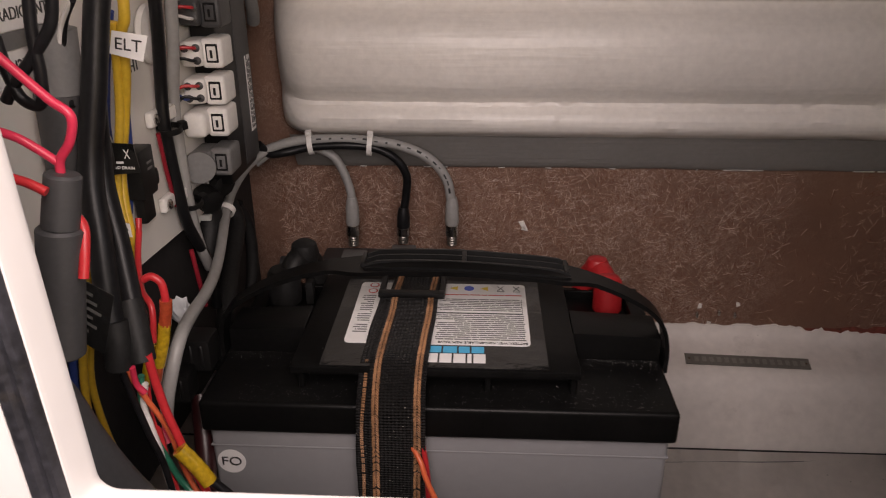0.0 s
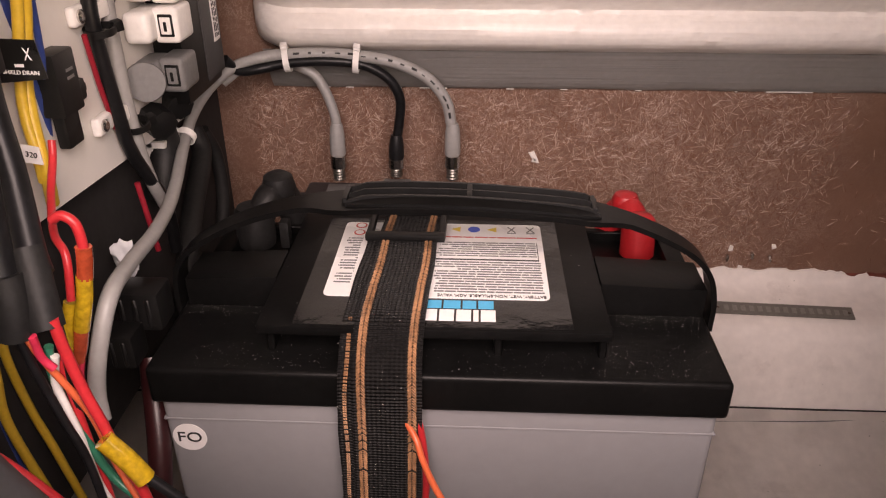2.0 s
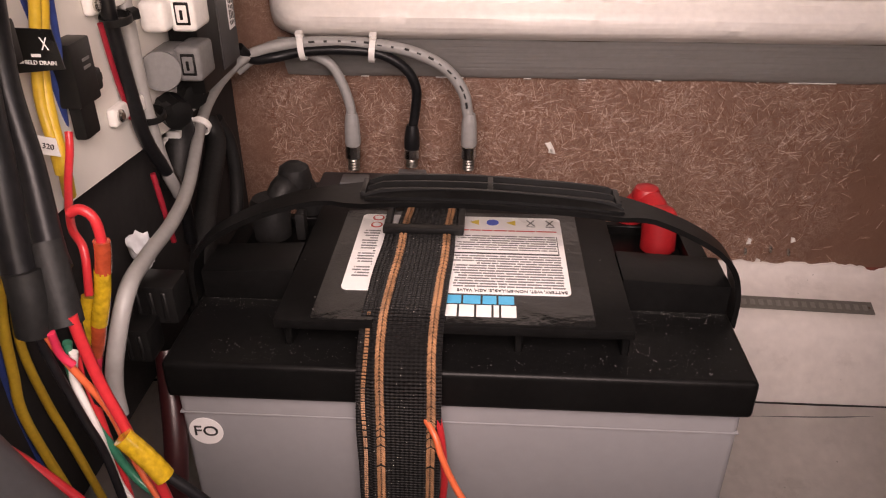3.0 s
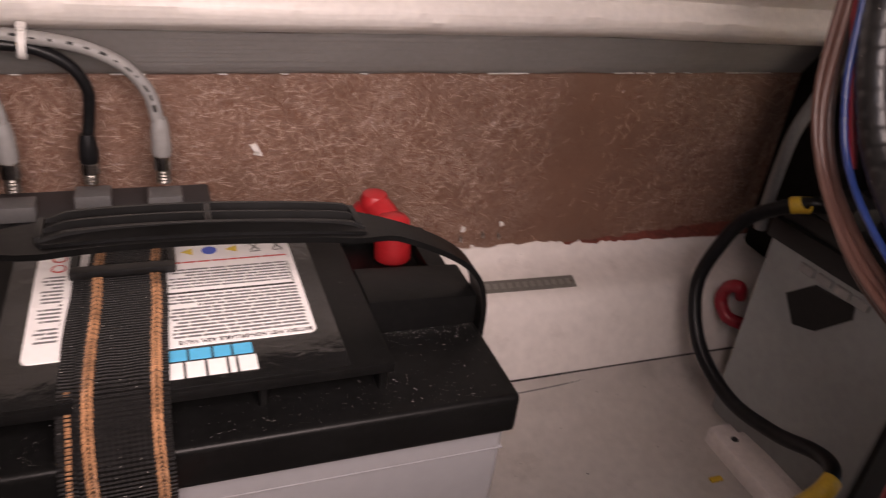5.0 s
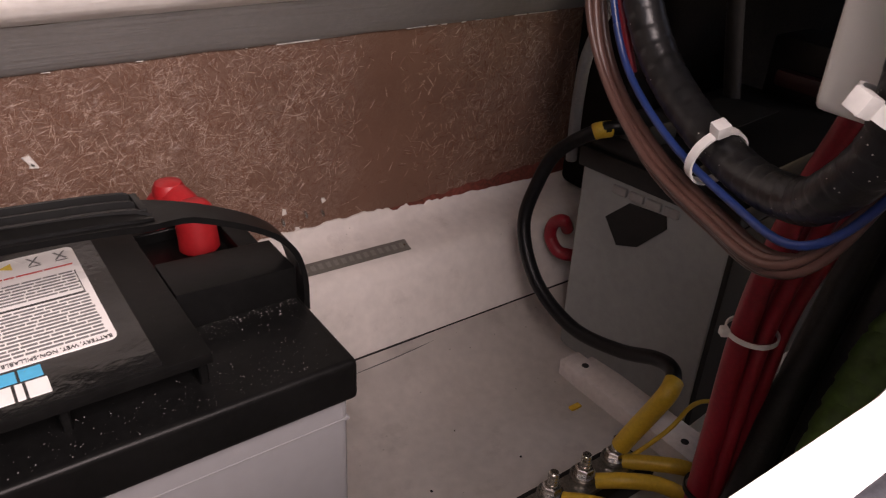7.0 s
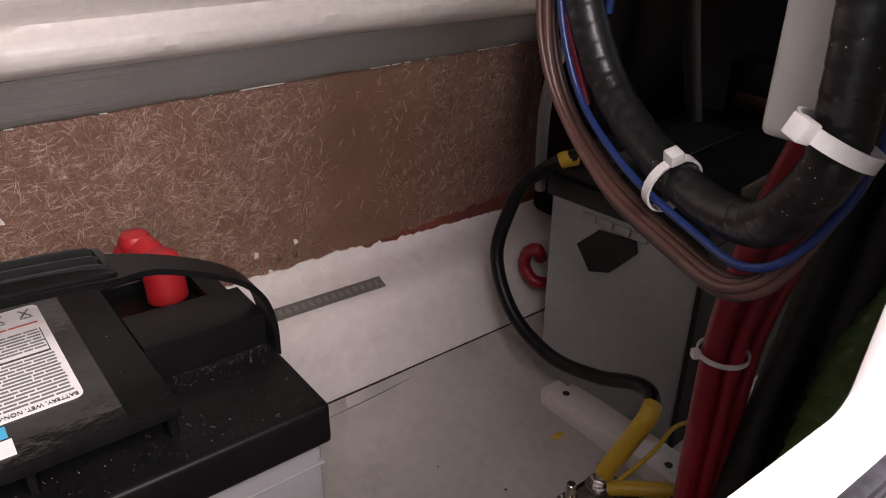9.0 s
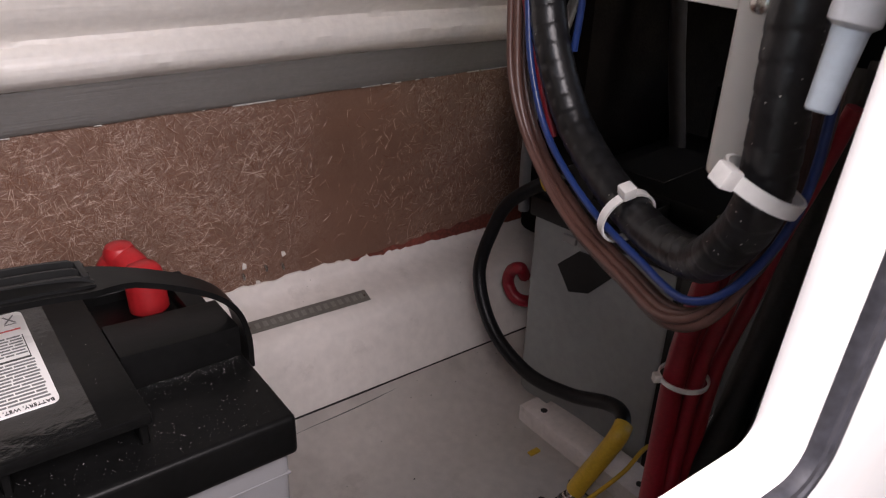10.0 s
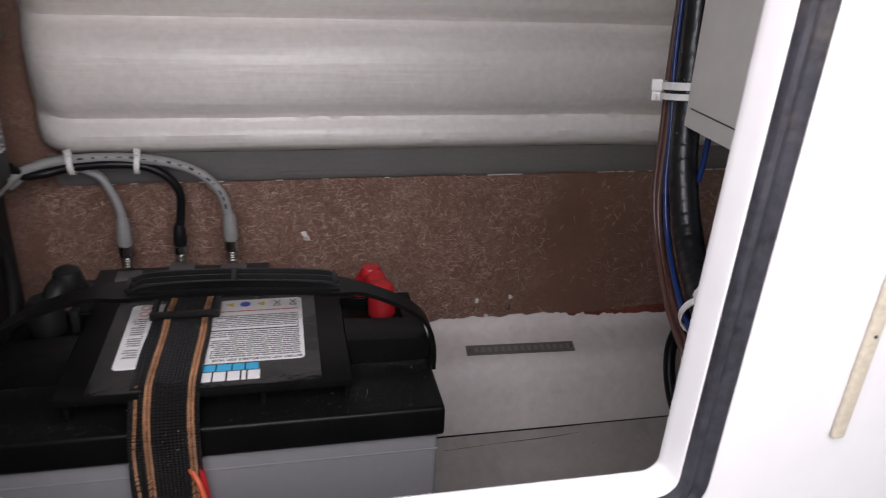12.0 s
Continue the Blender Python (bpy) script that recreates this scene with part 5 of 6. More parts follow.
part("wire", tube([(0.0121, -0.0854, 0.2762), (0.0142, -0.0865, 0.2548), (0.0174, -0.0886, 0.2280), (0.0206, -0.0908, 0.2088), (0.0238, -0.0951, 0.1927)], 0.0018, 10), M["redw"], LOOM_B, "thin red wire")
cable("cable", [(0.004, -0.055, 0.216), (0.002, -0.05, 0.23), (0.005, -0.045, 0.25), (0.009, -0.03, 0.273), (0.002, 0.01, 0.269), (-0.005, 0.06, 0.262), (-0.017, 0.12, 0.258), (-0.034, 0.2, 0.27), (-0.037, 0.235, 0.279), (-0.031, 0.265, 0.29), (-0.016, 0.29, 0.3), (0.01, 0.305, 0.304)], 0.0043, M["greycable"], "grey network cable running up behind the battery", "cable", "network cables", sides=14)
PALE_CABLE = cable("cable", [(-0.032, 0.29, 0.285), (-0.011, 0.3, 0.299), (0.01, 0.305, 0.304), (0.048, 0.31, 0.305), (0.081, 0.312, 0.303), (0.115, 0.312, 0.297), (0.142, 0.312, 0.284), (0.158, 0.311, 0.264), (0.163, 0.31, 0.242)], 0.005, M["greycable"], "pale grey network cable arching over to its plug", "cable", "network cables", sides=14)
cable("cable", [(-0.024, 0.28, 0.307), (-0.016, 0.29, 0.295), (0, 0.3, 0.294), (0.024, 0.305, 0.298), (0.058, 0.308, 0.299), (0.086, 0.312, 0.295), (0.107, 0.314, 0.283), (0.117, 0.315, 0.265), (0.116, 0.315, 0.244), (0.113, 0.314, 0.226)], 0.0044, M["sheath"], "black network cable arching over to its plug", "cable", "network cables", sides=14)
cable("cable", [(0.006, 0.318, 0.299), (0.025, 0.32, 0.292), (0.042, 0.32, 0.283), (0.052, 0.318, 0.266), (0.058, 0.315, 0.248), (0.059, 0.314, 0.236)], 0.0044, M["greycable"], "short grey network cable bending down to its plug", "cable", "network cables", sides=14)
cable("cable", [(-0.0200, 0.0807, 0.4800), (-0.0246, 0.0864, 0.4398), (-0.0304, 0.0922, 0.4041), (-0.0320, 0.0913, 0.3726), (-0.0320, 0.0984, 0.3206), (-0.0320, 0.1064, 0.2921), (-0.0320, 0.1394, 0.2419), (-0.0320, 0.1423, 0.2025)], 0.0044, M["sheath"], "black cable clamped to the white panel", "cable", "panel cables", sides=12)
cable("cable", [(-0.0177, 0.1037, 0.4789), (-0.0246, 0.1094, 0.4294), (-0.0320, 0.1136, 0.3873), (-0.0320, 0.1116, 0.3535), (-0.0320, 0.1126, 0.3180), (-0.0320, 0.1206, 0.2757), (-0.0320, 0.1368, 0.2432)], 0.0044, M["greycable"], "grey printed cable clamped to the white panel", "cable", "panel cables", sides=12)
cable("wire", [(-0.0335, 0.082, 0.372), (-0.0350, 0.090, 0.340), (-0.0352, 0.098, 0.312)], 0.0016, M["crimson"], "red wire behind the clamped cables", "wire", "panel wires")
cable("wire", [(-0.03, 0.1, 0.275), (-0.028, 0.1, 0.255), (-0.025, 0.1, 0.226)], 0.0019, M["crimson"], "red wire below the panel", "wire", "panel wires")
cable("wire", [(-0.0042, 0.0019, 0.4878), (-0.0063, 0.0019, 0.4616), (-0.0107, 0.0041, 0.4518), (-0.0140, 0.0074, 0.4289), (-0.0227, 0.0128, 0.3973), (-0.0270, 0.0074, 0.3700), (-0.0260, 0.0019, 0.3493), (-0.0227, -0.0035, 0.3254), (-0.0270, 0.0019, 0.3068)], 0.0032, M["yelloww"], "yellow wire hanging in front of the panel", "wire", "panel wires")
cable("wire", [(-0.0140, 0.0019, 0.4583), (-0.0161, 0.0041, 0.4387), (-0.0216, 0.0074, 0.4049), (-0.0281, 0.0019, 0.3613), (-0.0249, -0.0035, 0.3363), (-0.0249, -0.0035, 0.3210)], 0.0027, M["yelloww"], "yellow wire hanging in front of the panel", "wire", "panel wires")
cable("wire", [(-0.0194, 0.0128, 0.4627), (-0.0347, 0.0237, 0.4191), (-0.0423, 0.0292, 0.3820), (-0.0390, 0.0346, 0.3493), (-0.0445, 0.0401, 0.3188)], 0.0024, M["bluew"], "dark blue wire behind the yellow ones", "wire", "panel wires")
cable("wire", [(-0.0227, 0.0237, 0.4256), (-0.0281, 0.0292, 0.3929), (-0.0336, 0.0346, 0.3613)], 0.0018, M["bluew"], "dark blue wire beside the yellow ones", "wire", "panel wires")
cable("wire", [(-0.018, 0, 0.341), (-0.017, -0.005, 0.333), (-0.013, -0.02, 0.322), (-0.004, -0.04, 0.312), (0.005, -0.05, 0.306), (0.005, -0.055, 0.286)], 0.0019, M["redw"], "red lead of the blade fuse holder", "wire", "panel wires")
cable("wire", [(0.003, -0.05, 0.324), (0.008, -0.05, 0.326), (0.013, -0.05, 0.322), (0.014, -0.05, 0.312), (0.013, -0.05, 0.307)], 0.0023, M["redw"], "red wire looping into a crimped joint", "wire", "panel wires")
cable("crimp_sleeve", [(0.014, -0.05, 0.311), (0.013, -0.05, 0.304), (0.011, -0.05, 0.295)], 0.0037, M["redsleeve"], "shiny red crimp sleeve", "crimp sleeve", "crimp sleeves")
cable("crimp_sleeve", [(0.011, -0.05, 0.296), (0.008, -0.05, 0.283), (0.003, -0.05, 0.267)], 0.0038, M["amber"], "shiny amber crimp sleeve", "crimp sleeve", "crimp sleeves")
cable("crimp_sleeve", [(0.003, -0.05, 0.268), (-0, -0.05, 0.257), (-0.003, -0.05, 0.249)], 0.0035, M["redsleeve"], "shiny red crimp sleeve", "crimp sleeve", "crimp sleeves")
cable("wire", [(-0.002, -0.05, 0.25), (-0.004, -0.052, 0.238), (-0.001, -0.055, 0.227), (0.005, -0.06, 0.217)], 0.0026, M["pinkw"], "pink wire below a crimped joint", "wire", "panel wires")
cable("crimp_sleeve", [(0.001, -0.05, 0.282), (-0.002, -0.052, 0.271), (-0.004, -0.055, 0.257)], 0.003, M["amber"], "shiny amber crimp sleeve", "crimp sleeve", "crimp sleeves")
cable("crimp_sleeve", [(0.031, -0.1, 0.246), (0.039, -0.1, 0.235), (0.045, -0.1, 0.224)], 0.0046, M["amber"], "translucent yellow crimp sleeve with black tail", "crimp sleeve", "crimp sleeves")
cable("wire", [(0.046, -0.1, 0.225), (0.053, -0.1, 0.218), (0.064, -0.1, 0.206)], 0.0026, M["sheath"], "black wire out of the yellow crimp", "wire", "panel wires")
cable("wire", [(-0.024, -0.035, 0.336), (-0.037, -0.035, 0.299), (-0.046, -0.035, 0.267), (-0.05, -0.035, 0.238), (-0.05, -0.03, 0.199), (-0.044, -0.03, 0.171), (-0.04, -0.02, 0.101)], 0.0023, M["yelloww"], "yellow wire low down beside the hose", "wire", "panel wires")
cable("wire", [(-0.03, -0.045, 0.34), (-0.043, -0.045, 0.296), (-0.052, -0.045, 0.265), (-0.056, -0.045, 0.232), (-0.058, -0.045, 0.201), (-0.054, -0.035, 0.131)], 0.0030, M["bluew"], "blue printed wire low down", "wire", "panel wires")
cable("wire", [(-0.022, -0.05, 0.343), (-0.035, -0.05, 0.299), (-0.043, -0.05, 0.268), (-0.047, -0.05, 0.236), (-0.049, -0.05, 0.205), (-0.045, -0.04, 0.135)], 0.0026, M["yelloww"], "ochre wire low down", "wire", "panel wires")
cable("wire", [(-0.013, -0.12, 0.264), (-0.002, -0.12, 0.254), (0.009, -0.12, 0.242), (0.023, -0.12, 0.224)], 0.0024, M["redw"], "red wire across the black hose", "wire", "panel wires")
cable("hose", [(-0.007, -0.175, 0.354), (0.006, -0.17, 0.322), (0.015, -0.168, 0.294), (0.029, -0.166, 0.264), (0.056, -0.165, 0.227)], 0.018, M["dgrey"], "thick dark rubber hose low behind the sill", "hose", sides=24)
cable("wire", [(0.0116, -0.1518, 0.4690), (0.0203, -0.1518, 0.4603), (0.0306, -0.1518, 0.4500), (0.0377, -0.1518, 0.4437), (0.0345, -0.1503, 0.4334), (0.0282, -0.1487, 0.4255), (0.0266, -0.1479, 0.4184)], 0.0019, M["pinkw"], "bright red wire curling into the fuse holder", "wire", "panel wires")
cable("wire", [(0.0037, -0.1518, 0.4389), (0.0148, -0.1518, 0.4350), (0.0219, -0.1503, 0.4295), (0.0266, -0.1487, 0.4247)], 0.0018, M["pinkw"], "bright red wire into the fuse holder", "wire", "panel wires")
cable("wire", [(0.0290, -0.1479, 0.4018), (0.0314, -0.1479, 0.3963), (0.0321, -0.1518, 0.3884), (0.0314, -0.1558, 0.3773)], 0.0022, M["redw"], "red wire below the fuse holder", "wire", "panel wires")
cable("wire", [(0.0069, -0.1597, 0.4231), (0.0187, -0.1597, 0.4200), (0.0266, -0.1597, 0.4160)], 0.0019, M["redw"], "red wire beside the fuse holder", "wire", "panel wires")
cable("wire", [(0.0243, -0.1398, 0.4875), (0.0225, -0.1398, 0.4711), (0.0225, -0.1398, 0.4565), (0.0200, -0.1398, 0.4453), (0.0131, -0.1398, 0.4471), (0.0096, -0.1398, 0.4565), (0.0079, -0.1398, 0.4711)], 0.0024, M["sheath"], "thin black wire in a loop", "wire", "panel wires")
cable("wire", [(0.0337, -0.1398, 0.4875), (0.0303, -0.1398, 0.4754), (0.0208, -0.1398, 0.4634), (0.0105, -0.1398, 0.4522), (0.0062, -0.1398, 0.4462)], 0.0024, M["sheath"], "thin black wire in a loop", "wire", "panel wires")
cable("wire", [(0.004, -0.07, 0.477), (-0.007, -0.06, 0.466), (-0.014, -0.055, 0.449), (-0.015, -0.055, 0.432), (-0.012, -0.06, 0.425)], 0.0014, M["sheath"], "very thin black wire", "wire", "panel wires")
cable("wire", [(0.003, -0.07, 0.477), (-0.01, -0.06, 0.463), (-0.017, -0.055, 0.446)], 0.0012, M["whitew"], "very thin white wire", "wire", "panel wires")
cable("wire", [(-0.021, -0.05, 0.424), (-0.023, -0.05, 0.428), (-0.021, -0.05, 0.43), (-0.018, -0.05, 0.427), (-0.015, -0.05, 0.419), (-0.019, -0.05, 0.398), (-0.026, -0.05, 0.387)], 0.0012, M["redw"], "thin red wire with a curl", "wire", "panel wires")
cable("wire", [(0.143, -0.0025, 0.186), (0.154, -0.010, 0.170), (0.1595, -0.022, 0.163), (0.168, -0.040, 0.160), (0.181, -0.060, 0.154), (0.196, -0.085, 0.140)], 0.0019, M["orangew"], "orange wire coming out behind the strap", "wire", "strap wires")
cable("wire", [(0.150, -0.0030, 0.196), (0.157, -0.0060, 0.172), (0.1600, -0.0080, 0.136), (0.158, -0.0070, 0.105)], 0.0022, M["redw"], "red wire behind the strap", "wire", "strap wires")
cable("cable", [(-0.027, 0.12, 0.153), (-0.029, 0.15, 0.189), (-0.038, 0.2, 0.211), (-0.044, 0.25, 0.234), (-0.052, 0.26, 0.253)], 0.0085, M["rubber"], "thick black cable in the gap behind the battery", "cable", "gap cables")
cable("cable", [(-0.048, 0.27, 0.249), (-0.043, 0.28, 0.223), (-0.042, 0.28, 0.185), (-0.045, 0.27, 0.149)], 0.006, M["rubber"], "black cable against the hull", "cable", "gap cables")
network_plug((0.059, 0.314, 0.241), (0.059, 0.311, 0.187), M["greycable"])
network_plug((0.113, 0.314, 0.231), (0.112, 0.312, 0.191), M["sheath"])
network_plug((0.164, 0.31, 0.244), (0.164, 0.31, 0.19), M["greycable"])


# ---- east side: loom, wires, panel and gear in the dark ----
EAST_LOOM = thing("wiring_loom", "thick black spiral-wrapped loom hanging in a loop", "wiring loom")
part("wrap", tube([(0.491, 0.0297, 0.5593), (0.4898, 0.0214, 0.4803), (0.488, 0.0102, 0.4165), (0.4849, -0.003, 0.3809), (0.4829, -0.0252, 0.3466), (0.4771, -0.0579, 0.3247), (0.4672, -0.0975, 0.3133), (0.4536, -0.1298, 0.3185),
                      (0.4402, -0.1483, 0.3336), (0.4337, -0.1622, 0.3566), (0.4317, -0.164, 0.3836), (0.431, -0.1624, 0.4189), (0.4328, -0.1611, 0.4594), (0.4388, -0.1576, 0.56)], 0.0097, 22, 26, 0.0006, 0.0095), M["wrap"], EAST_LOOM, "glossy black spiral wrap with chafe marks")
for k, (off, r, mt, lb) in enumerate((((0.002, 0.010, -0.009), 0.0026, "brownw", "brown"), ((-0.002, 0.013, -0.008), 0.0022, "brownw", "brown"), ((-0.005, 0.008, -0.010), 0.0024, "brownw", "brown"), ((-0.007, 0.0115, -0.006), 0.0020, "brownw", "brown"),
                                      ((-0.0080, -0.003, 0.004), 0.0019, "blueb", "blue"), ((0.000, 0.014, -0.011), 0.0018, "brownw", "brown"), ((-0.004, 0.012, -0.003), 0.0022, "crimson", "red"))):
    o = Vector(off)
    base = [(0.489, 0.032, 0.56), (0.488, 0.026, 0.46), (0.488, 0.017, 0.4065), (0.4855, 0.007, 0.365), (0.483, -0.013, 0.3325), (0.475, -0.052, 0.3105), (0.465, -0.0975, 0.2998), (0.4506, -0.135, 0.3015), (0.454, -0.155, 0.319), (0.458, -0.169, 0.362), (0.458, -0.169, 0.43)]
    sway = [0.2, 0.5, 0.95, 1.1, 1.0, 0.9, 0.75, 0.65, 0.6, 0.4, 0.3]
    if mt == "crimson":
        base, sway = base[:5], [0.1, 0.2, 0.3, 0.3, 0.0]
        base[3], base[4] = (0.486, 0.000, 0.372), (0.490, -0.010, 0.335)
    pts = [tuple(Vector(p) + Vector((o.x, o.y * s, o.z * (1 if 2 < i < 9 else 0.2))) + Vector((0, 0, -0.0012 * k * (1 if 4 < i < 9 and mt == "brownw" else 0)))) for i, (p, s) in enumerate(zip(base, sway))]
    part("wire", tube(pts, r, 10), M[mt], EAST_LOOM, lb + " wire following the loom")
part("wire", tube([(0.494, -0.010, 0.52), (0.492, -0.013, 0.44), (0.492, -0.014, 0.405), (0.492, -0.012, 0.378)], 0.0020, 10), M["blueb"], EAST_LOOM, "blue wire behind the loom")
zip_tie((0.4712, -0.0780, 0.3140), (-0.22, -0.92, -0.26), 0.0136, "white cable tie round the black loom", (-0.40, -0.30, 0.9), 0.0045, 0.0068, 0.0, "loom ties")
zip_tie((0.4315, -0.1630, 0.367), (0.25, -0.30, 0.9), 0.0145, "white cable tie joining loom and panel strip", (-0.75, 0.15, 0.4), 0.0055, 0.0075, 0.0, "loom ties")
zip_tie((0.487, 0.016, 0.436), (0, 0.15, 1), 0.0150, "white cable tie high on the black loom", (-0.9, 0.45, 0.1), 0.005, 0.008, 0.0, "loom ties")
zip_tie((0.487, 0.016, 0.429), (0, 0.15, 1), 0.0150, "white cable tie high on the black loom", (-0.9, 0.5, 0.1), 0.004, 0.007, 0.012, "loom ties")

ep = thing("east_panel", "white equipment board on the far side of the hatch", "panel")
part("board", slab(0.4775, 0.4835, -0.128, -0.006, 0.4145, 0.76, 0.001), M["panel"], ep)
part("strip", slab(0.4670, 0.4765, -0.141, -0.1160, 0.3490, 0.76, 0.0045, 3), M["panel"], ep, "white strip with rounded lower end")
part("screw", turned([(0.0040, 0), (0.0040, 0.0012), (0.0028, 0.0020)], (0.4668, -0.127, 0.4200), (0, -0.127, 0.42), 14), M["steel"], ep)
# shadow of a step in the board, laid on as a dark grey strip
joint = thing("step_shadow", "thin dark strip painted as the step's shadow on the board", "joint")
part("step", slab(0.4768, 0.4776, -0.127, -0.012, 0.4270, 0.4276, 0), M["gasket"], joint)

vt = thing("drain_nozzle", "milky white plastic nozzle with a pale blue tip", "nozzle")
part("body", turned([(0.0050, 0), (0.0050, 0.020), (0.0056, 0.024), (0.0072, 0.042), (0.0070, 0.0445), (0.0050, 0.046)], (0.4130, -0.1940, 0.4720), (0.4065, -0.1910, 0.4270), 18), M["clearwhite"], vt)
part("tip", rod((0.4066, -0.1910, 0.4280), (0.4022, -0.1900, 0.4045), 0.0050, 0.0040, 16), M["bluetip"], vt, "pale blue tip")

for k, (dx, dy, r, mt) in enumerate(((0, 0, 0.0074, "crimson"), (0.012, -0.012, 0.0050, "crimson"), (0.016, -0.002, 0.0062, "crimson"), (0.030, -0.016, 0.0048, "crimson"))):
    pts = [(0.560 + dx, -0.100 + dy, 0.36), (0.558 + dx, -0.090 + dy, 0.315), (0.557 + dx, -0.081 + dy, 0.280), (0.557 + dx, -0.073 + dy, 0.235), (0.557 + dx * 0.8, -0.068 + dy * 0.8, 0.182), (0.557 + dx * 0.7, -0.068 + dy * 0.7, 0.105), (0.557 + dx * 0.7, -0.069 + dy * 0.7, 0.035), (0.556 + dx, -0.075 + dy, -0.058)]
    cable("power_cable", pts, r, M[mt], "red power cable going down to the bilge", "cable", "red power cables", sides=12)
zip_tie((0.562, -0.071, 0.178), (0.02, -0.02, 1), 0.0150, "small white cable tie round the red cables", (-0.8, 0.5, 0.1), 0.003, 0.0055, 0.0, "loom ties")
zip_tie((0.562, -0.072, 0.045), (0.02, -0.02, 1), 0.0145, "black cable tie round the red cables", (0.5, -0.6, 0.1), 0.004, 0.007, 0.0, "black ties", M["black"])

cable("battery_cable", [(0.715, 0.172, 0.200), (0.700, 0.178, 0.2000), (0.684, 0.185, 0.1985), (0.666, 0.214, 0.172), (0.655, 0.226, 0.138), (0.642, 0.226, 0.092), (0.637, 0.194, 0.046), (0.641, 0.143, 0.021), (0.646, 0.089, 0.0265), (0.646, 0.048, 0.044), (0.640, 0.026, 0.0500), (0.628, 0.014, 0.046), (0.617, 0.011, 0.040)],
      0.0068, M["sheath"], "thick black battery cable arching from the far battery", "cable", sides=14)
tagged(link("heat_shrink", tube([(0.694, 0.180, 0.2000), (0.684, 0.185, 0.1985), (0.681, 0.188, 0.1965)], 0.0078, 14), M["yelloww"]), "yellow heat-shrink at the far battery's terminal", "heat shrink", "yellow sleeves")
tagged(link("heat_shrink", tube([(0.632, 0.016, 0.0475), (0.618, 0.012, 0.040), (0.604, 0.026, -0.004), (0.600, 0.031, -0.020)], 0.0082, 14), M["yelloww"]), "yellow heat-shrink over the cable lug", "heat shrink", "yellow sleeves")
tb2 = thing("terminal_clamp", "black terminal clamp on the far battery", "clamp")
part("clamp", slab(0.705, 0.745, 0.145, 0.185, 0.188, 0.212, 0.005), M["rubber"], tb2)

bus = thing("bus_bar", "tinned bus bar with nutted studs on a black base", "bus bar")
part("base", slab(0.490, 0.630, 0.012, 0.054, FLOOR_Z - 0.002, -0.047, 0.003), M["black"], bus)
part("bar", slab(0.497, 0.623, 0.020, 0.046, -0.047, -0.042, 0.001), M["dullsteel"], bus)
for x in (0.603, 0.566, 0.529):
    s = part("stud", rod((x, 0.037, -0.043), (x, 0.037, -0.0165), 0.0042, None, 12), M["steel"], bus, "steel stud with nut and washers")
    part("lug", turned([(0.0120, 0), (0.0120, 0.0025)], (x, 0.037, -0.0415), (x, 0.037, 1), 18), M["dullsteel"], s)
    part("washer", turned([(0.0104, 0), (0.0104, 0.0016)], (x, 0.037, -0.0388), (x, 0.037, 1), 18), M["steel"], s)
    part("nut", turned([(0.0070, 0), (0.0080, 0.0008), (0.0080, 0.0060), (0.0070, 0.0068)], (x, 0.037, -0.0373), (x, 0.037, 1), 6), M["steel"], s)
    for k in range(4):
        part("thread_turn", turned([(0.0042, 0), (0.0046, 0.0006), (0.0042, 0.0012)], (x, 0.037, -0.0305 + k * 0.0034), (x, 0.037, 1), 12), M["dullsteel"], s)
for x0, pts in ((0.603, [(0.606, 0.030, -0.040), (0.622, 0.012, -0.036), (0.640, -0.008, -0.034), (0.655, -0.025, -0.040)]), (0.566, [(0.570, 0.026, -0.040), (0.585, 0.010, -0.034), (0.606, -0.008, -0.034), (0.625, -0.03, -0.042)]), (0.529, [(0.532, 0.026, -0.040), (0.545, 0.008, -0.035), (0.560, -0.012, -0.036), (0.572, -0.04, -0.044)])):
    tagged(link("heat_shrink", tube(pts, 0.0068, 12), M["yelloww"]), "yellow heat-shrink over a bus bar lug", "heat shrink", "yellow sleeves")
    e, d = Vector(pts[-1]), (Vector(pts[-1]) - Vector(pts[-2])).normalized()
    cable("battery_cable", [tuple(e - d * 0.004), tuple(e + d * 0.02), tuple(e + d * 0.05 + Vector((0.01, 0, -0.005))), tuple(e + d * 0.09 + Vector((0.02, 0, -0.012)))], 0.0058, M["sheath"], "black battery cable leaving the bus bar", "cable", "bus bar cables", sides=12)
cable("wire", [(0.612, 0.030, -0.041), (0.640, 0.028, -0.034), (0.664, 0.027, -0.026), (0.690, 0.028, -0.014), (0.712, 0.022, -0.016), (0.73, 0.010, -0.03)], 0.0021, M["yelloww"], "thin yellow earth wire from the bus bar", "wire")

bat = thing("floor_batten", "white painted wooden batten screwed to the floor", "batten")
bm = slab(0.664, 0.690, -0.010, 0.172, FLOOR_Z - 0.001, -0.047, 0.0016)
part("timber", bm, M["wood"], bat)
for y in (0.150, 0.020):
    part("screw_hole", turned([(0.0038, 0), (0.0038, 0.0006)], (0.679, y, -0.0472), (0.679, y, 1), 12), M["dark"], bat)
bm = slab(0.690, 0.710, -0.008, 0.166, FLOOR_Z - 0.001, -0.056, 0.002)
part("packing", bm, M["wood"], bat)
ch = thing("debris_chip", "small ochre chip of debris on the floor", "debris", place=(0.642, 0.123, FLOOR_Z))
part("flake", slab(-0.0065, 0.0065, -0.003, 0.003, -0.0005, 0.0022, 0.0008), M["yelloww"], ch)
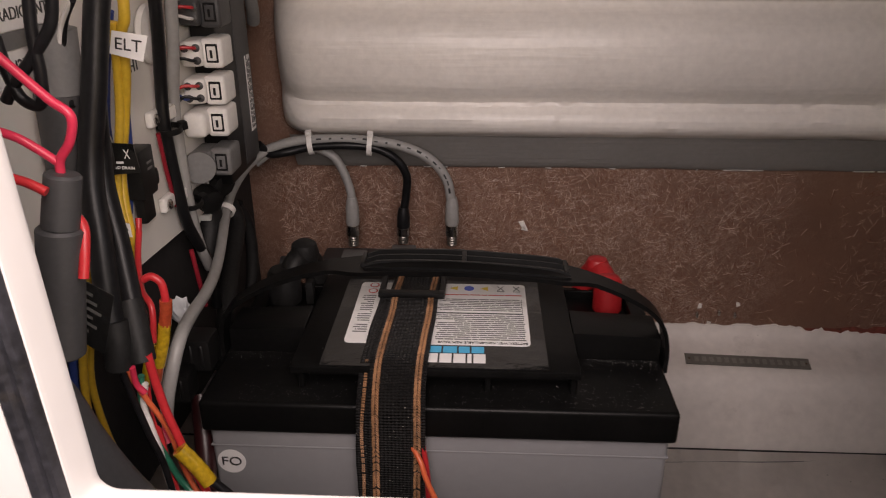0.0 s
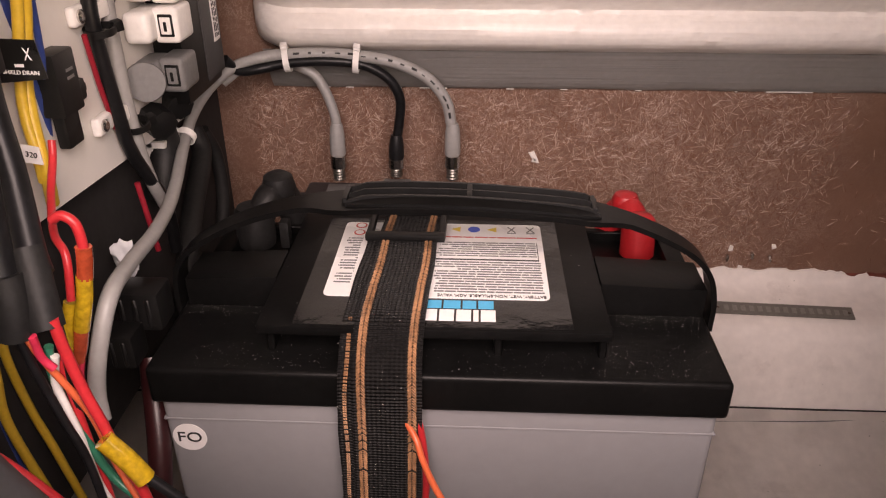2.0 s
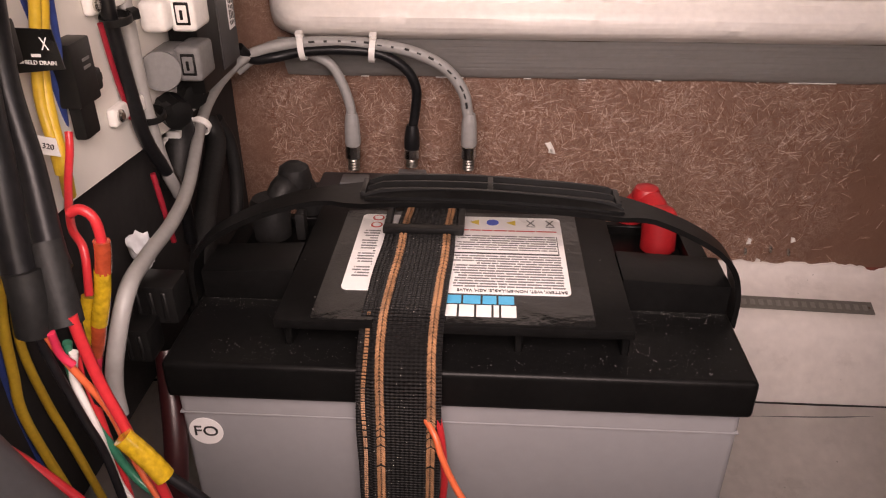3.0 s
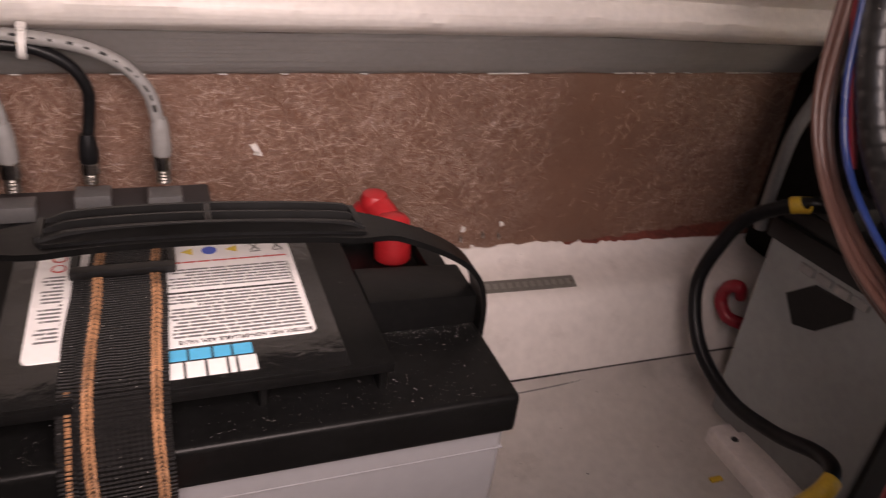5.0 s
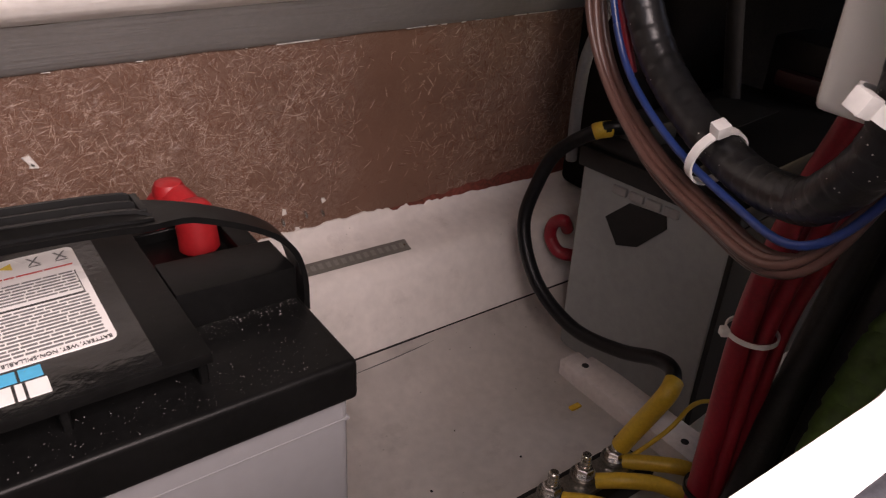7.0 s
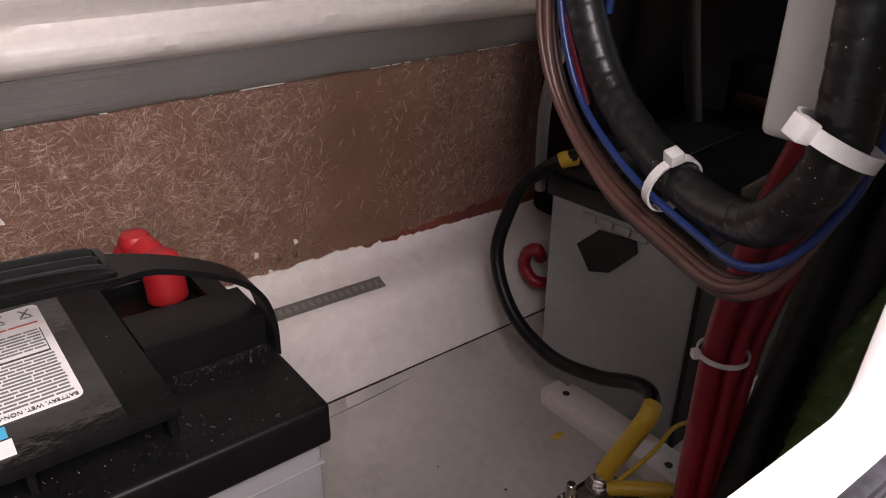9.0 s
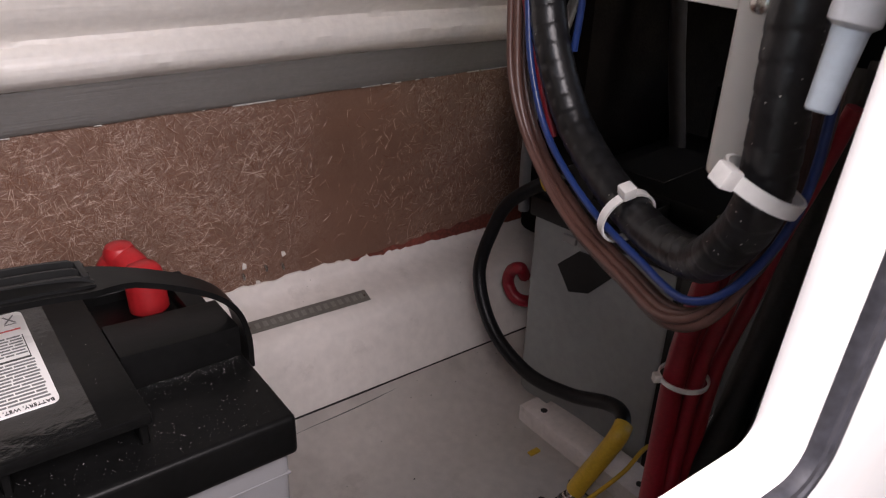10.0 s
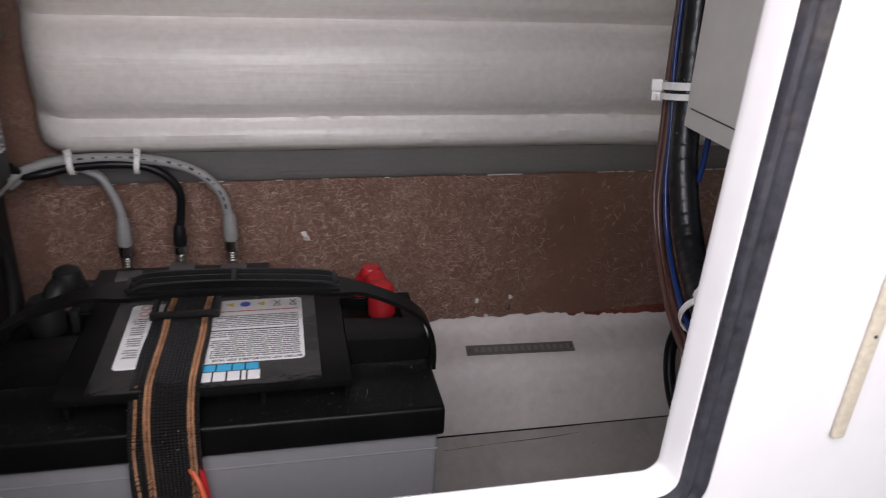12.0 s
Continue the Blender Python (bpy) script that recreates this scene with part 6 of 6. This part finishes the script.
for x, y, s in ((0.552, 0.100, 0.8), (0.60, 0.060, 1.0), (0.46, 0.11, 1.0), (0.70, 0.235, 0.8), (0.52, 0.16, 0.6)):
    c = thing("grit", "dark speck of grit on the floor", "grit", "grit specks", (x, y, FLOOR_Z + (0.012 if y > 0.22 else 0.0)))
    part("speck", turned([(0.0008 * s, 0), (0.0016 * s, 0.0008), (0.0006 * s, 0.0016)], (0, 0, 0), (0.3, 0, 1), 7), M["dark"], c)

hp = thing("number_plate", "thin metal plate with stamped bars riveted on the ledge", "plate")
A, B = Vector((0.4280, 0.3215, 0.0488)), Vector((0.5640, 0.3165, 0.0480))
U = (B - A).normalized()
V = Vector((0, 0.94, 0.30))
V = (V - U * V.dot(U)).normalized()
Np = U.cross(V)
lift = Np * 0.0018
part("plate", sheet([A - V * 0.0075 + lift, B - V * 0.0075 + lift, B + V * 0.0075 + lift, A + V * 0.0075 + lift], 0.001), M["plate"], hp, smooth=False)
for k in range(15):
    c = A + U * (0.010 + k * 0.0083) + lift + Np * 0.0006
    part("stamped_bar", sheet([c - V * 0.0036, c + U * 0.0046 - V * 0.0036, c + U * 0.0046 + V * 0.0036, c + V * 0.0036], 0.0003), M["platebar"], hp, smooth=False)
for e in (A + U * 0.004, B - U * 0.004):
    part("rivet", turned([(0.0015, 0), (0.0012, 0.0008)], tuple(e + lift), tuple(e + lift + Np), 10), M["steel"], hp)

cable("cable", [(0.735, 0.255, 0.05), (0.722, 0.250, 0.066), (0.722, 0.264, 0.056), (0.722, 0.267, 0.038), (0.724, 0.252, 0.025), (0.745, 0.238, 0.020)], 0.0070, M["crimson"], "short loop of thick red cable beside the far battery", "cable", sides=12)
cable("hose", [(0.700, 0.230, 0.150), (0.694, 0.226, 0.190), (0.690, 0.222, 0.225), (0.694, 0.222, 0.258), (0.722, 0.230, 0.300), (0.755, 0.245, 0.345), (0.800, 0.262, 0.390), (0.860, 0.268, 0.460), (0.90, 0.265, 0.60)], 0.0058, M["grey"], "grey cable rising behind the far battery", "cable", sides=12)

gh = thing("green_hose", "green ribbed hose low beside the hatch", "hose")
part("hose", tube([(0.515, -0.163, 0.03), (0.560, -0.144, 0.102), (0.610, -0.134, 0.161), (0.665, -0.129, 0.210), (0.73, -0.124, 0.255)], 0.0255, 18, 8, 0.0022, 0.016), M["greenhose"], gh)
for k, (dx, dy, r) in enumerate(((0.0, 0.0, 0.0105), (0.016, -0.020, 0.0120), (0.030, 0.006, 0.0100), (0.034, -0.026, 0.0110))):
    cable("battery_cable", [(0.530 + dx, -0.100 + dy, 0.000), (0.560 + dx, -0.097 + dy, 0.070), (0.586 + dx, -0.092 + dy, 0.130), (0.618 + dx, -0.088 + dy, 0.195), (0.650 + dx, -0.084 + dy, 0.270), (0.680 + dx, -0.080 + dy, 0.360)],
          r, M["rubber"], "dark rubber-sheathed cable beside the green hose", "cable", "dark cables", sides=14, ridge=0.0004, pitch=0.02)

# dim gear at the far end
# added boards: the shade over the far hull side put into black colour
shade_block = thing("shade_board", "added dark board that stands in for the shaded hull end", "board", place=(0.82, 0.3535, 0.33))
part("board", slab(0.0, 0.49, -0.078, 0.006, -0.28, 0.30, 0.004, 2), M["endshade"], shade_block)
part("end_shade", slab(0.40, 0.42, -0.55, -0.079, -0.28, 0.28, 0.004, 2), M["endshade"], shade_block)
paper = thing("paper_label", "small grey paper label hanging in the dark end", "label", place=(0.985, 0.165, 0.355))
part("sheet", slab(-0.001, 0.001, -0.030, 0.030, -0.026, 0.026, 0.0004), M["greycable"], paper)
sw = thing("battery_switch", "red battery switch in the dark end of the locker", "switch", place=(0.98, 0.15, 0.215))
part("body", slab(-0.03, 0.04, -0.05, 0.05, -0.04, 0.04, 0.006), M["black"], sw)
part("knob", slab(-0.045, -0.03, -0.030, 0.030, -0.009, 0.009, 0.005), M["maroon"], sw, "dull red knob")
bx = thing("fuse_box", "dark box with a white label in the far end", "box", place=(1.05, 0.20, 0.40))
part("body", slab(-0.05, 0.10, -0.10, 0.12, -0.06, 0.14, 0.004), M["black"], bx)
part("label", slab(-0.0515, -0.0500, -0.02, 0.06, 0.03, 0.09, 0), M["paper"], bx)
for k, (pts, r, mt, lb) in enumerate((
        ([(0.95, 0.16, 0.56), (0.94, 0.13, 0.42), (0.95, 0.07, 0.40), (0.97, 0.00, 0.41)], 0.0018, "yelloww", "thin yellow wire in the dark end"),
        ([(0.92, 0.26, 0.56), (0.91, 0.24, 0.45), (0.92, 0.18, 0.425), (0.95, 0.10, 0.45)], 0.0022, "whitew", "thin white wire in the dark end"),
        ([(0.96, 0.05, 0.56), (0.95, 0.02, 0.46), (0.97, -0.04, 0.45), (0.99, -0.09, 0.48)], 0.0030, "redw", "red wire in the dark end"),
        ([(0.90, 0.20, 0.19), (0.895, 0.22, 0.30), (0.90, 0.24, 0.42), (0.91, 0.25, 0.56)], 0.0090, "dark", "dark conduit rising at the far end"),
        ([(0.97, 0.03, 0.55), (0.96, 0.10, 0.50), (0.97, 0.17, 0.49), (0.99, 0.24, 0.52)], 0.0025, "greenw", "green wire in the dark end"))):
    cable("wire", pts, r, M[mt], lb, "wire", "far wires")

# print marks along the pale network cable
arc_line = spline([(0.010, 0.305, 0.304), (0.048, 0.310, 0.305), (0.081, 0.312, 0.303), (0.115, 0.312, 0.297), (0.142, 0.312, 0.284), (0.158, 0.311, 0.264), (0.163, 0.310, 0.242)], 12)
marks = random.Random(11)
for i in range(6, len(arc_line) - 4, 4):
    a, b = arc_line[i], arc_line[i + 1]
    d = (b - a).normalized()
    off = Vector((0, -0.0046, 0.0016)) + Vector((0, marks.uniform(-0.0003, 0.0003), marks.uniform(-0.0005, 0.0005)))
    part("print_mark", tube([a + off - d * 0.0010, a + off + d * marks.uniform(0.001, 0.0045)], marks.uniform(0.0006, 0.0014), 6, 2), M["ink"], PALE_CABLE)

# narrow beige strip on the outside of the console
strip = thing("beige_strip", "narrow beige strip on the white console side", "strip", place=(0.4455, -0.2270, 0.345))
sb = slab(-0.0030, 0.0030, -0.0016, 0.0012, -0.006, 0.110, 0.0014, 3)
sb.transform(Matrix.Rotation(radians(3.0), 4, "X"))
part("strip", sb, M["beige"], strip)
# two dark dots along the strip
for zz in (0.045, 0.062):
    part("pin", turned([(0.0008, 0), (0.0006, 0.0006)], (0, -0.0016 - zz * 0.0524, zz), (0, -1, zz), 8), M["dgrey"], strip)
